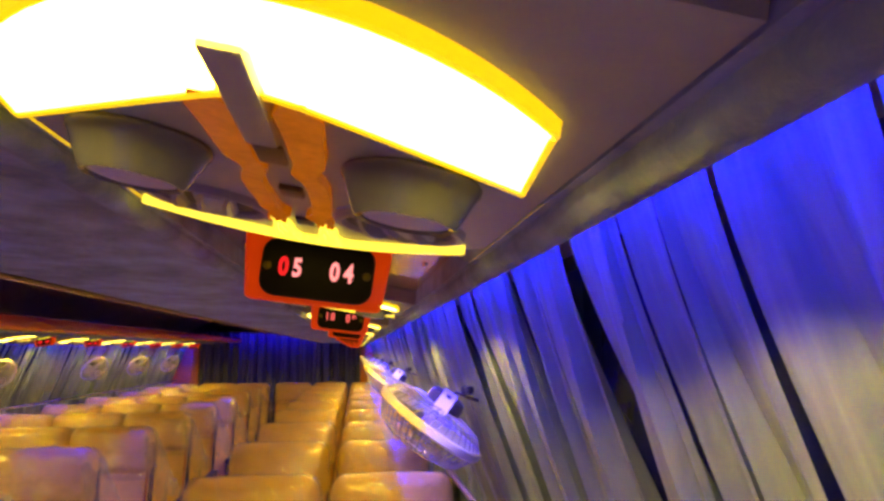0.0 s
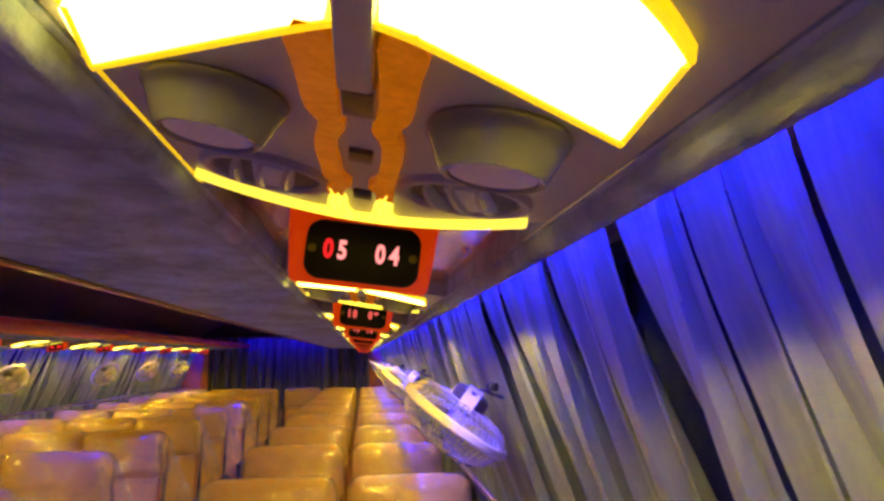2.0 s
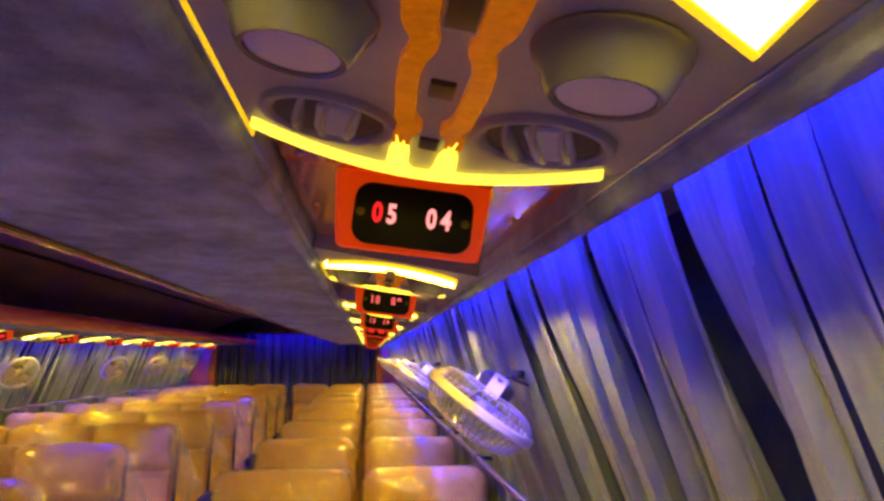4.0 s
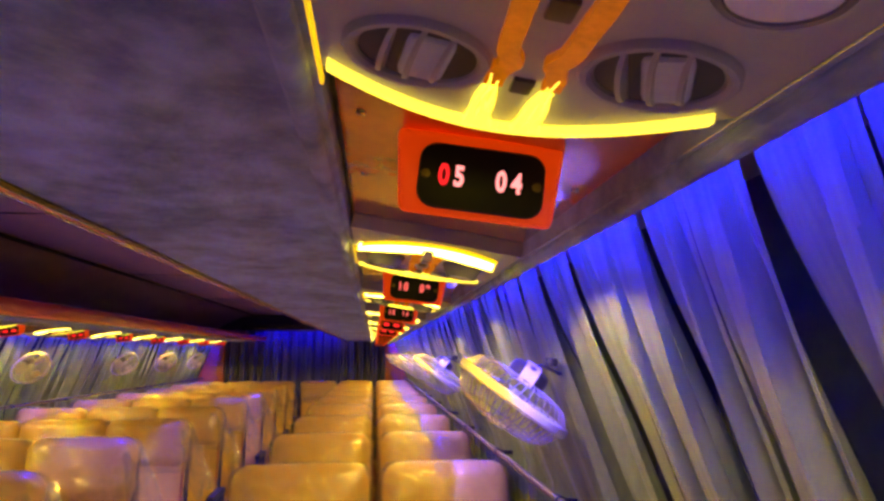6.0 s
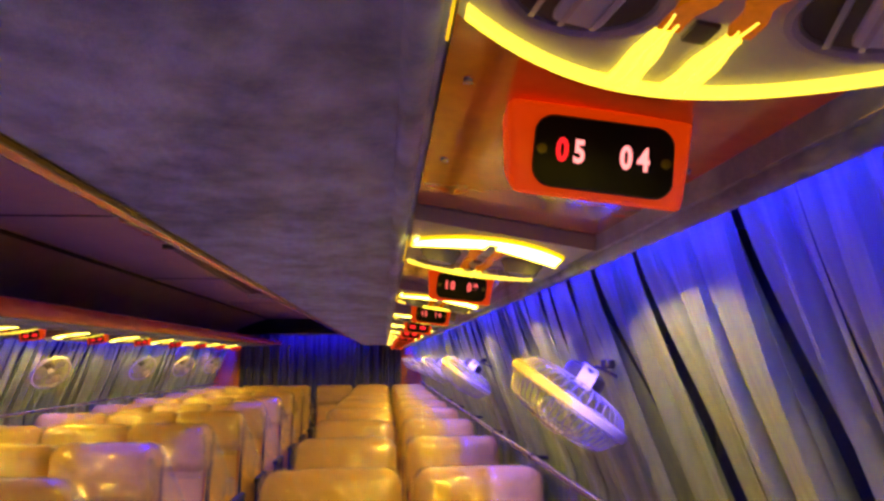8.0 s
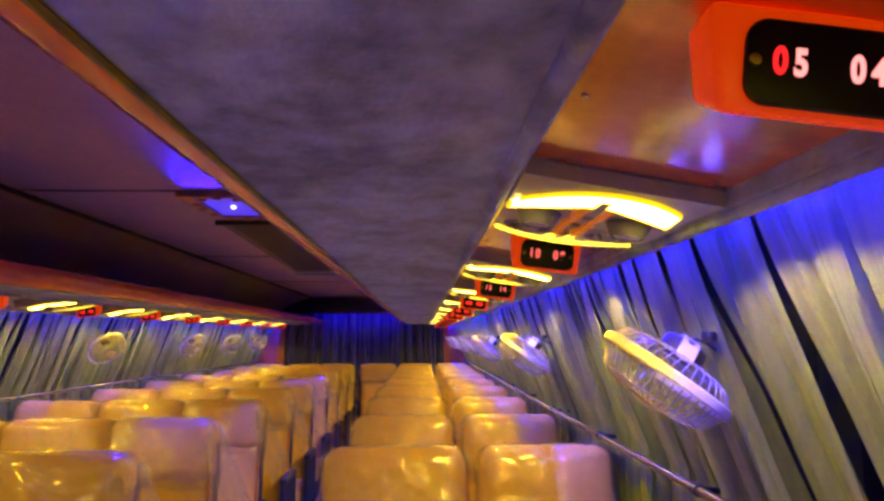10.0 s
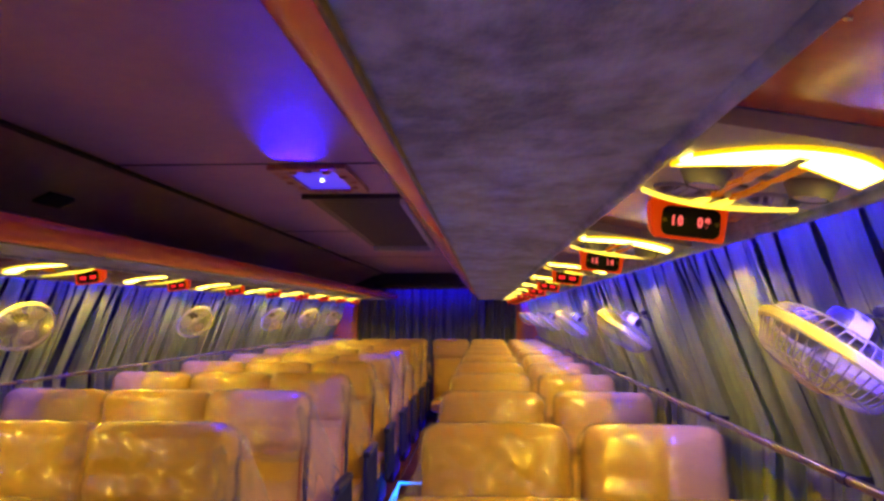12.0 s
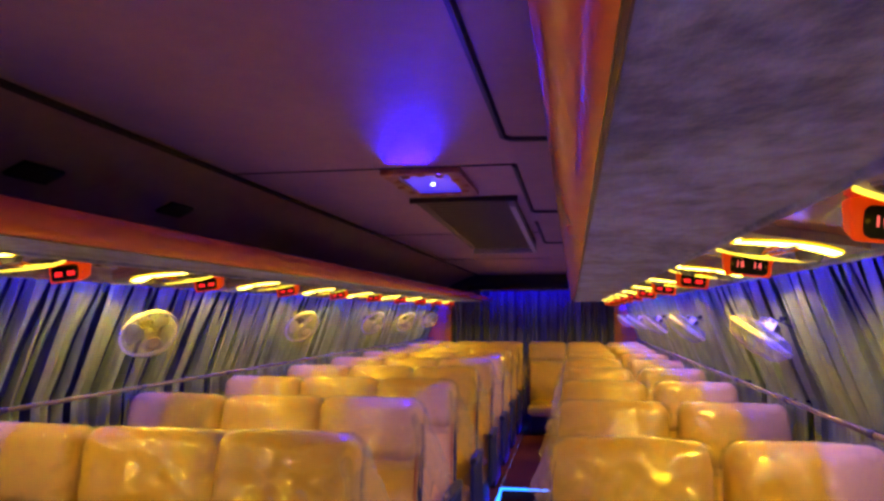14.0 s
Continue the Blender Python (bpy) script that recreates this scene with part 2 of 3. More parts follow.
def add_pillow(bm, size, radius, cuts=9, puff=0.0, wrinkle=0.0, wscale=9.0, seed=0, at=(0, 0, 0)):
    """A rounded, slightly swollen box."""
    r = bmesh.ops.create_cube(bm, size=2)
    edges = list({e for v in r["verts"] for e in v.link_edges})
    bmesh.ops.subdivide_edges(bm, edges=edges, cuts=cuts, use_grid_fill=True)
    verts = list(bm.verts)
    hx, hy, hz = (s / 2 for s in size)
    for v in verts:
        u = v.co.copy()
        p = Vector((u.x * hx, u.y * hy, u.z * hz))
        c = Vector((max(-hx + radius, min(hx - radius, p.x)), max(-hy + radius, min(hy - radius, p.y)), max(-hz + radius, min(hz - radius, p.z))))
        d = p - c
        if d.length > 1e-6:
            p = c + d.normalized() * radius
        swell = puff * (1 - u.x * u.x) * (1 - u.z * u.z)
        p.y += swell * (1 if u.y > 0 else -1) * abs(u.y)
        if wrinkle:
            q = p * wscale + Vector((seed * 7.3, seed * 3.1, seed))
            w = noise.noise(q) + 0.6 * (1 - 2 * abs(noise.noise(q * 2.1)))
            p += (p - Vector((0, 0, 0))).normalized() * wrinkle * w
        v.co = p + Vector(at)
    return bm


def mirror_x(side):
    return Matrix.Diagonal((side, 1, 1, 1))


# ---- the shell of the coach ----
def structure(name, me, label, category):
    return tagged(part(name, me), label, category, kind="structure")


structure("floor", box_mesh(CARPET, -1.42, 1.42, Y_FRONT, Y_BACK, -0.06, 0.0), "dark red carpeted aisle floor of the coach", "floor")
structure("floor_step", box_mesh(CARPET, -0.06, 0.40, 5.79, Y_BACK, 0.0, 0.17, bevel=0.01), "raised dark red carpeted step in the aisle", "step")
for side, x0, x1, nm in ((1, 0.40, 1.36, "seat_platform_right"), (-1, -1.36, -0.06, "seat_platform_left")):
    structure(nm, box_mesh(CARPET, x0, x1, Y_FRONT, Y_BACK, 0.0, 0.18, bevel=0.008), "carpeted platform that carries the seat rows", "platform")
for side, nm in ((1, "wall_right"), (-1, "wall_left")):
    x0, x1 = sorted((side * 1.36, side * 1.42))
    structure(nm, box_mesh(NIGHT_GLASS, x0, x1, Y_FRONT, Y_BACK, 0.0, 1.75), "dark side wall of the coach behind curtains", "wall")
structure("wall_rear", box_mesh(WALL, -1.42, 1.42, Y_BACK, Y_BACK + 0.06, 0.0, 2.0), "dark rear wall of the coach", "wall")
structure("wall_front", box_mesh(WALL, -1.42, 1.42, Y_FRONT - 0.06, Y_FRONT, 0.0, 2.0), "dark front partition of the coach", "wall")

bm = bmesh.new()
arch = [(-1.42, 1.69), (-1.10, 1.77), (-0.80, 1.90), (-0.66, 1.94), (0.66, 1.94), (0.80, 1.90), (1.10, 1.77), (1.42, 1.69)]
add_extrude(bm, arch + [(x, z + 0.05) for x, z in reversed(arch)], Y_FRONT, Y_BACK)
structure("ceiling", finish(bm, CEILING), "dim brownish lining of the coach ceiling with sloped sides", "ceiling")

for x, nm in ((-0.0535, "left"), (0.3935, "right")):
    strip_thing = empty("aisle_light_strip", pose(x, 0, 0.155), "blue light strip along the edge of the aisle", "light strip", "aisle light strips")
    part("channel", finish(add_box(bmesh.new(), -0.0055, 0.0055, -1.6, 9.0, -0.012, 0.012, bevel=0.002), LED_BLUE), strip_thing)

# seams and edge mouldings of the lining
bm = bmesh.new()
for y in (0.9, 2.62, 4.6, 6.6):
    add_box(bm, -0.66, 0.31, y - 0.003, y + 0.003, 1.936, 1.9425)
add_box(bm, -0.672, -0.655, Y_FRONT, Y_BACK, 1.927, 1.94)
structure("trim", finish(bm, GROOVE), "thin dark seams across the ceiling lining", "trim")


def ceiling_moulding(y0, y1):
    bm = bmesh.new()
    add_tube(bm, [(0.31, y0, 1.938), (0.31, y1 - 0.03, 1.938), (0.33, y1, 1.938), (0.47, y1 + 0.02, 1.938)], 0.010, 6)
    ob = part("ceiling_moulding", finish(bm, GROOVE))
    tagged(ob, "dark bent moulding strip on the ceiling lining", "moulding", "ceiling mouldings")


for y0, y1 in ((1.15, 2.27), (2.62, 3.7), (4.1, 5.2)):
    ceiling_moulding(y0, y1)

# ---- luggage racks ----
RACK = [(1.015, 1.566), (0.998, 1.5695), (0.998, 1.604), (0.797, 1.638), (0.797, 1.604), (0.514, 1.604), (0.514, 1.645),
        (0.80, 1.66), (1.05, 1.665), (1.12, 1.70), (1.12, 1.685), (1.13, 1.655), (1.05, 1.650), (1.006, 1.638), (1.006, 1.580), (1.0185, 1.574)]
for side, nm in ((1, "right"), (-1, "left")):
    rack = empty("luggage_rack", mirror_x(side), "overhead luggage rack lined with mottled grey velvet", "luggage rack", "luggage racks")
    part("shelf", finish(add_extrude(bmesh.new(), RACK, Y_FRONT, 9.03), VELVET), rack, "mottled grey velvet underside")
    prof = [(0.513, 1.601), (0.497, 1.601), (0.480, 1.609), (0.468, 1.624), (0.465, 1.648), (0.471, 1.662), (0.486, 1.668), (0.513, 1.662)]
    part("edge_trim", finish(add_extrude(bmesh.new(), prof, Y_FRONT, 9.03), RED_TRIM), rack, "glossy orange-red vinyl edge trim")
    part("edge_bead", finish(add_tube(bmesh.new(), [(0.516, Y_FRONT, 1.602), (0.516, 9.03, 1.602)], 0.0035, 6), BRASS), rack, "thin gilt bead along the trim")
    for x, z in ((0.7845, 1.6030), (1.0090, 1.5655)):
        part("velvet_roll", finish(add_tube(bmesh.new(), [(x, Y_FRONT, z), (x, 9.03, z)], 0.0085, 10), VELVET), rack, "rolled velvet edge beside the service panels")
    part("led_strip", finish(add_box(bmesh.new(), 1.0075, 1.0115, Y_FRONT, 9.03, 1.614, 1.630), LED_BLUE), rack, "blue light strip hidden above the rack lip")

# ---- service panels under the racks ----
CX, Z0 = 0.898, 1.572 + 0.17 * (0.984 - 0.898)
TILT_P = math.degrees(math.atan(0.17))
MESH = {}


SKEW = 0.17  # the fittings sit a little askew on the plate


def lamp_near(x):
    return 0.122 + 8.9 * x * x - SKEW * x


def lamp_far(x):
    return 0.176 + (0.84 if x > 0 else 0.68) * math.sqrt(x * x + 0.00006) - SKEW * x


def strip_arc(x):
    return 0.456 - 6.3 * x * x - SKEW * x


def arc_band(x0, x1, low, high, z0, z1, n=10, slant=0.0):
    """A band between two curves; slant draws the near corner of the outer end in."""
    xs = [x0 + (x1 - x0) * i / n for i in range(n + 1)]
    near = [x * (1 - slant * (abs(x) / max(abs(x0), abs(x1))) ** 3) for x in xs]
    return add_slab(bmesh.new(), [(x, low(x)) for x in near] + [(x, high(x)) for x in reversed(xs)], z0, z1)


def bump_at(y, c, w):
    return math.exp(-((y - c) / w) ** 2)


def ribbon_line(s, y):
    """Centre and half width of an amber ribbon on its way from the lamp to the glow strip."""
    x = s * (0.0135 - 0.0036 * bump_at(y, 0.272, 0.011) - 0.0042 * bump_at(y, 0.366, 0.008) + 0.001 * bump_at(y, 0.31, 0.02)) - 0.003
    half = 0.0047 + 0.0018 / (1 + math.exp((y - 0.262) / 0.006)) + 0.0016 / (1 + math.exp((y - 0.205) / 0.006)) + 0.0008 * bump_at(y, 0.364, 0.010)
    return x, half * (0.4 + 0.6 * max(0.0, min(1.0, (y - 0.185) / 0.014)))


def ribbon_mesh(s, y0, y1, mat, n=44):
    left, right = [], []
    for i in range(n + 1):
        y = y0 + (y1 - y0) * i / n
        x, half = ribbon_line(s, y)
        left.append((x - half, y - SKEW * x))
        right.append((x + half, y - SKEW * x))
    return finish(add_slab(bmesh.new(), left + right[::-1], -0.0045, 0.001), mat)


def tongue_mesh(s, i):
    """One flame-like tongue at the foot of a ribbon, i from 0 to 2."""
    top, foot = 0.378 + 0.008 * ((i * 2 + (s > 0)) % 3), strip_arc(0) - 0.001
    left, right = [], []
    for j in range(13):
        t = j / 12
        y = top + (foot - top) * t
        x = ribbon_line(s, 0.385)[0] + (i - 1) * (0.0025 + 0.0032 * t * t) + 0.0009 * math.sin(9 * t + i * 2.1)
        half = 0.0004 + 0.0013 * t + 0.0012 * t * t
        left.append((x - half, y - SKEW * x))
        right.append((x + half, y - SKEW * x))
    return finish(add_slab(bmesh.new(), left + right[::-1], -0.0046 - 0.0002 * i, 0.001), GLOW_STRIP)


def panel_meshes():
    g = MESH
    xs = [-0.1 + 0.2 * i / 16 for i in range(17)]
    g["plate"] = finish(add_slab(bmesh.new(), [(x, 0.100) for x in (-0.1, 0.1)] + [(x, strip_arc(x) + 0.012) for x in reversed(xs)], 0.0, 0.016), GREY_PLASTIC)
    g["orange"] = finish(add_slab(bmesh.new(), [(x, strip_arc(x) + 0.0125) for x in xs] + [(0.1, 0.888), (-0.1, 0.888)], 0.0165, 0.024), ORANGE_PLATE)
    g["grey_end"] = finish(add_slab(bmesh.new(), [(x, strip_arc(x) + 0.0125) for x in xs] + [(0.1, 0.888), (-0.1, 0.888)], 0.0165, 0.024), GREY_PLASTIC)
    for s, key in ((-1, "L"), (1, "R")):
        end = 0.0985 if s < 0 else 0.0885
        a, b = (-0.0975, -0.0115) if s < 0 else (0.0030, end - 0.0022)
        g["lamp" + key] = finish(arc_band(a, b, lambda x: lamp_near(x) + 0.0026, lambda x: lamp_far(x) - 0.0026, -0.0042, 0.004, 12, 0.07), LAMP_HOT)
        bm = bmesh.new()
        outer = [0.0] + [s * (0.0116 + (end - 0.0116) * i / 12) for i in range(13)]
        near = [x * (1 - 0.07 * (abs(x) / 0.0885) ** 3) for x in outer]
        add_slab(bm, [(x, lamp_near(x) - 0.001) for x in near] + [(x, lamp_near(x) + 0.0024) for x in reversed(near)], -0.0044, 0.002)
        add_slab(bm, [(x, lamp_far(x) - 0.0024) for x in outer] + [(x, lamp_far(x) + 0.0022) for x in reversed(outer)], -0.0046, 0.002)
        xf, xn = outer[-1], near[-1]
        add_slab(bm, [(xn - s * 0.0022, lamp_near(xn) + 0.0024), (xn, lamp_near(xn) + 0.0024), (xf, lamp_far(xf) - 0.0024), (xf - s * 0.0022, lamp_far(xf) - 0.0024)], -0.0044, 0.002)
        g["rim" + key] = finish(bm, LAMP_RIM)
        g["side" + key] = finish(add_box(bmesh.new(), s * 0.1022 - 0.0008, s * 0.1022 + 0.0008, 0.26, 0.45, 0.0, 0.004), ROLL_FILL_GLOW)
        a, b = (-0.0965, -0.004) if s < 0 else (-0.0038, 0.0895)
        g["strip" + key] = finish(arc_band(a, b, lambda x: strip_arc(x) - 0.0026, lambda x: strip_arc(x) + 0.0030, -0.0048, 0.002), GLOW_STRIP)
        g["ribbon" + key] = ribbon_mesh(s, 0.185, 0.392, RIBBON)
        for i in range(3):
            g["tip%s%d" % (key, i)] = tongue_mesh(s, i)
    g["lampC"] = finish(arc_band(-0.0113, 0.0028, lambda x: lamp_near(x) + 0.0026, lambda x: lamp_near(x) + 0.030, -0.0042, 0.004, 4), LAMP_HOT)
    bm = bmesh.new()
    add_box(bm, -0.0096, 0.0020, 0.150, 0.230, -0.0062, 0.001, bevel=0.002)
    add_box(bm, -0.0092, 0.0034, 0.229, 0.262, -0.0040, 0.001, bevel=0.0015)
    g["bar"] = finish(bm, GREY_PLASTIC)
    g["button"] = finish(add_box(bmesh.new(), -0.0084, 0.0026, 0.232, 0.256, -0.0052, -0.0032, bevel=0.001), BROWN_BUTTON)
    g["button2"] = finish(add_box(bmesh.new(), -0.0082, 0.0028, 0.312, 0.328, -0.0025, 0.001, bevel=0.001), BROWN_BUTTON)
    g["button3"] = finish(add_box(bmesh.new(), -0.0072, 0.0032, 0.390, 0.406, -0.002, 0.001, bevel=0.0008), GROOVE)
    bm = bmesh.new()
    add_lathe(bm, [(0.0, 0.0), (0.0265, 0.0), (0.0275, -0.0015), (0.0272, -0.0035), (0.0258, -0.005), (0.0205, -0.0165), (0.0190, -0.0182), (0.0170, -0.0178), (0.0166, -0.016)], 40)
    g["speaker"] = finish(bm, SPEAKER_GREY)
    g["speaker_face"] = finish(add_lathe(bmesh.new(), [(0.0167, -0.015), (0.0166, -0.0168), (0.012, -0.0178), (0.006, -0.0182), (0.0001, -0.0183)], 32), SPEAKER_FACE)
    g["vent_ring"] = finish(add_lathe(bmesh.new(), [(0.0350, 0.0005), (0.0347, -0.0025), (0.0335, -0.0038), (0.0305, -0.0038), (0.0285, -0.002), (0.0282, 0.001)], 40), VENT_GREY)
    g["vent_well"] = finish(add_lathe(bmesh.new(), [(0.0275, -0.0008), (0.024, -0.0014), (0.0001, -0.0016)], 32), DARK)
    for i, x in enumerate((-0.013, 0.0, 0.013)):
        bm = bmesh.new()
        h = math.sqrt(0.028 ** 2 - x * x)
        n = 10
        outline = [(-h + 2 * h * j / n) for j in range(n + 1)]
        prof = [(y, -0.001 - 0.0065 * math.sqrt(max(0, 1 - (y / h) ** 2))) for y in outline]
        w = 0.0012
        ring_a = [bm.verts.new((x - w + 0.003 * (zz / 0.0065), y, zz)) for y, zz in prof] + [bm.verts.new((x - w, y, 0.0)) for y, zz in reversed(prof)]
        ring_b = [bm.verts.new((x + w + 0.003 * (zz / 0.0065), y, zz)) for y, zz in prof] + [bm.verts.new((x + w, y, 0.0)) for y, zz in reversed(prof)]
        k = len(ring_a)
        bm.faces.new(ring_a)
        bm.faces.new(ring_b[::-1])
        for j in range(k):
            bm.faces.new((ring_a[j], ring_a[(j + 1) % k], ring_b[(j + 1) % k], ring_b[j]))
        g["vent_slat%d" % i] = finish(bm, VENT_GREY)
    g["vent_drum"] = finish(add_pillow(bmesh.new(), (0.022, 0.044, 0.007), 0.0034, 6, at=(0.0, 0.0, -0.001)), VENT_DRUM)
    # display: an upright housing that faces the front
    bm = bmesh.new()
    prof = [(-0.0525, -0.0425), (0.0505, -0.0425), (0.0550, 0.0165), (-0.0590, 0.0165)]
    lo = [bm.verts.new((x, 0.520, z)) for x, z in prof]
    hi = [bm.verts.new((x * 0.97, 0.560, z if z > 0 else z + 0.018)) for x, z in prof]
    bm.faces.new(lo)
    bm.faces.new(hi[::-1])
    for j in range(4):
        bm.faces.new((lo[j], lo[(j + 1) % 4], hi[(j + 1) % 4], hi[j]))
    bmesh.ops.bevel(bm, geom=list(bm.edges), offset=0.006, segments=3, affect="EDGES", profile=0.6)
    g["housing"] = finish(bm, HOUSING_GLOW)
    bm = bmesh.new()
    n, r = 6, 0.011
    outline = []
    for cx, cz, a0 in ((0.0298, -0.0050, 0), (-0.0303, -0.0050, 90), (-0.0303, -0.0250, 180), (0.0298, -0.0250, 270)):
        for j in range(n + 1):
            a = radians(a0 + 90 * j / n)
            outline.append((cx + r * math.cos(a), cz + r * math.sin(a)))
    lo = [bm.verts.new((x, 0.5155, z)) for x, z in outline]
    hi = [bm.verts.new((x, 0.524, z)) for x, z in outline]
    bm.faces.new(lo)
    for j in range(len(lo)):
        bm.faces.new((lo[j], lo[(j + 1) % len(lo)], hi[(j + 1) % len(lo)], hi[j]))
    g["window"] = finish(bm, SCREEN)
    g["bezel"] = finish(add_tube(bmesh.new(), [(x, 0.5165, z) for x, z in outline], 0.0011, 5, closed=True), DARK)
    g["screw"] = finish(add_lathe(bmesh.new(), [(0.0032, 0), (0.003, 0.0012), (0.0001, 0.0016)], 12, Matrix.Rotation(radians(90), 4, "X")), BRASS)
    g["bar_text"] = finish(add_box(bmesh.new(), -0.011, 0.011, 0.5140, 0.5154, -0.006, 0.006), DIGIT_DIM)
    g["bolt"] = finish(add_lathe(bmesh.new(), [(0.0032, 0.0165), (0.003, 0.0145), (0.0001, 0.0135)], 10), CHROME)


def digits_mesh(text, mat):
    key = "digits" + text + mat.name
    if key not in MESH:
        curve = bpy.data.curves.new("digits", "FONT")
        curve.body, curve.size, curve.align_x, curve.align_y, curve.extrude, curve.offset = text, 0.0188, "CENTER", "CENTER", 0.0004, 0.0006
        tmp = new("digits", curve)
        bpy.context.view_layer.update()
        me = bpy.data.meshes.new_from_object(tmp.evaluated_get(bpy.context.evaluated_depsgraph_get()))
        bpy.data.objects.remove(tmp)
        me.transform(Matrix.Rotation(radians(90), 4, "X") @ Matrix.Diagonal((0.74, 1, 1, 1)))
        me.materials.clear()
        me.materials.append(mat)
        MESH[key] = me
    return MESH[key]


def service_panel(side, k, number):
    label = "grey service panel with lit amber lamp, speakers, vents, number display"
    m = mirror_x(side) @ pose(CX, PITCH * k, Z0, 0, TILT_P, 0)
    thing = empty("service_panel", m, label, "service panel", "service panels under the racks")
    g = MESH
    part("plate", g["plate"], thing, "light grey plastic plate")
    plate = part("end_plate", g["grey_end" if k < 0 else "orange"], thing, "light grey end plate" if k < 0 else "glossy orange-brown plate")
    for x, y in ((-0.085, 0.53), (-0.085, 0.70), (0.085, 0.62)):
        part("bolt", g["bolt"], plate, m=pose(x, y, 0))
    for key in "LR":
        rim = part("lamp_rim", g["rim" + key], thing, "glowing amber lamp rim")
        part("diffuser", g["lamp" + key], rim, "glowing warm white diffuser")
        part("glow_strip", g["strip" + key], thing, "glowing yellow curved light strip")
        part("side_glow", g["side" + key], thing, "thin glowing line added in the gap to light the velvet")
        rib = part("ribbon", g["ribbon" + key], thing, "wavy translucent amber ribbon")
        for i in range(3):
            part("ribbon_tip", g["tip%s%d" % (key, i)], rib, "brightly glowing flame-like ribbon end")
    part("centre_bar", g["bar"], thing)
    part("centre_diffuser", g["lampC"], thing, "glowing warm white diffuser")
    for key in ("button", "button2", "button3"):
        part("button", g[key], thing, "small dark brown button")
    for x, y in ((-0.057, 0.272), (0.049, 0.258)):
        sp = part("speaker", g["speaker"], thing, "cone-shaped grey loudspeaker", pose(x, y, 0))
        part("speaker_face", g["speaker_face"], sp, "pale round speaker face")
    for x, y, turn in ((-0.0535, 0.385, 6), (0.0505, 0.361, -20)):
        v = part("air_vent", g["vent_ring"], thing, "round grey air vent with slats", pose(x, y, 0, 0, 0, turn))
        part("vent_well", g["vent_well"], v)
        part("vent_drum", g["vent_drum"], v, m=pose(0.004, 0, 0))
        for i in range(3):
            part("slat", g["vent_slat%d" % i], v)
    disp = part("number_display", g["housing"], thing, "orange number display housing with a faint added glow", pose(0, 0.014, 0, 0, -3.0, 0))
    part("display_window", g["window"], disp, "black glossy window")
    part("bezel", g["bezel"], disp)
    for x in (-0.0375, 0.0365):
        part("screw", g["screw"], disp, m=pose(x, 0.5158, -0.0150))
    if number:
        a, b = number
        mats = (DIGIT_DIM, DIGIT_HOT) if k == 0 else (DIGIT_RED, DIGIT_RED)
        part("digit", digits_mesh(a[0], mats[0]), disp, m=pose(-0.0255, 0.5148, -0.0150))
        part("digit", digits_mesh(a[1], mats[1]), disp, m=pose(-0.0154, 0.5148, -0.0150))
        part("digit", digits_mesh(b[0], mats[1]), disp, m=pose(0.0124, 0.5148, -0.0150))
        part("digit", digits_mesh(b[1], mats[1]), disp, m=pose(0.0228, 0.5148, -0.0150))
    else:
        for x in (-0.021, 0.018):
            part("number_bar", g["bar_text"], disp, "glowing red bar", pose(x, 0, -0.0175))
    return thing


panel_meshes()
NUMBERS = {0: ("05", "04"), 1: ("10", "09"), 2: ("15", "14")}
for side in (1, -1):
    for k in ROWS_N:
        service_panel(side, k, NUMBERS.get(k) if side > 0 else None)


# ---- curtains, pillars and rails ----
def wall_x(z):
    """The lean of the window wall that the curtains follow."""
    return 1.070 + 0.140 * min(1.0, max(0.0, (1.63 - z) / 0.46)) ** 1.3


# slits in the curtain by the camera: place along the wall, half width, how far down each opens
NEAR_SLITS = ((0.305, 0.007, 0.02), (0.372, 0.003, 0.06), (0.432, 0.006, 0.06), (0.556, 0.018, 0.0), (0.664, 0.002, 0.05), (0.766, 0.012, 0.06), (0.862, 0.002, 0.08), (0.925, 0.002, 0.10), (1.045, 0.013, 0.05), (1.150, 0.002, 0.10), (1.270, 0.016, 0.05))


def slit_list(y0, y1, seed, fixed=()):
    """Slits between the hanging strips of one curtain, from end to end."""
    rng = random.Random(seed * 17 + 3)
    slits, s = [(y0, 0.0, 1.0)], y0 + 0.05
    while s < y1 - 0.05:
        if fixed and fixed[0][0] - 0.04 < s < fixed[-1][0] + 0.04:
            slits += fixed
            s = fixed[-1][0] + 0.05
        slits.append((s, rng.choice((0.002, 0.004, 0.008, 0.014, 0.020)), rng.uniform(0.03, 0.14)))
        s += rng.choice((0.045, 0.06, 0.08, 0.105, 0.14))
    return slits + [(y1, 0.0, 1.0)]


def smooth(t):
    t = max(0.0, min(1.0, t))
    return t * t * (3 - 2 * t)


def strip_folds(rng, n, last):
    """Ridges and hollows across one strip: place, depth."""
    marks = sorted([0.0, 1.0] + [rng.uniform(0.12, 0.9) for _ in range(n - 2)])
    return [(0.0, 0.004)] + [(t, rng.choice((0.0, 0.004, 0.022, 0.038, 0.050))) for t in marks[1:-1]] + [(1.0, last)]


def fold_depth(marks, t):
    for a, b in zip(marks, marks[1:]):
        if a[0] <= t <= b[0] and b[0] > a[0]:
            q = (t - a[0]) / (b[0] - a[0])
            return a[1] + (b[1] - a[1]) * (0.4 * q + 0.6 * smooth(q))
    return marks[-1][1]


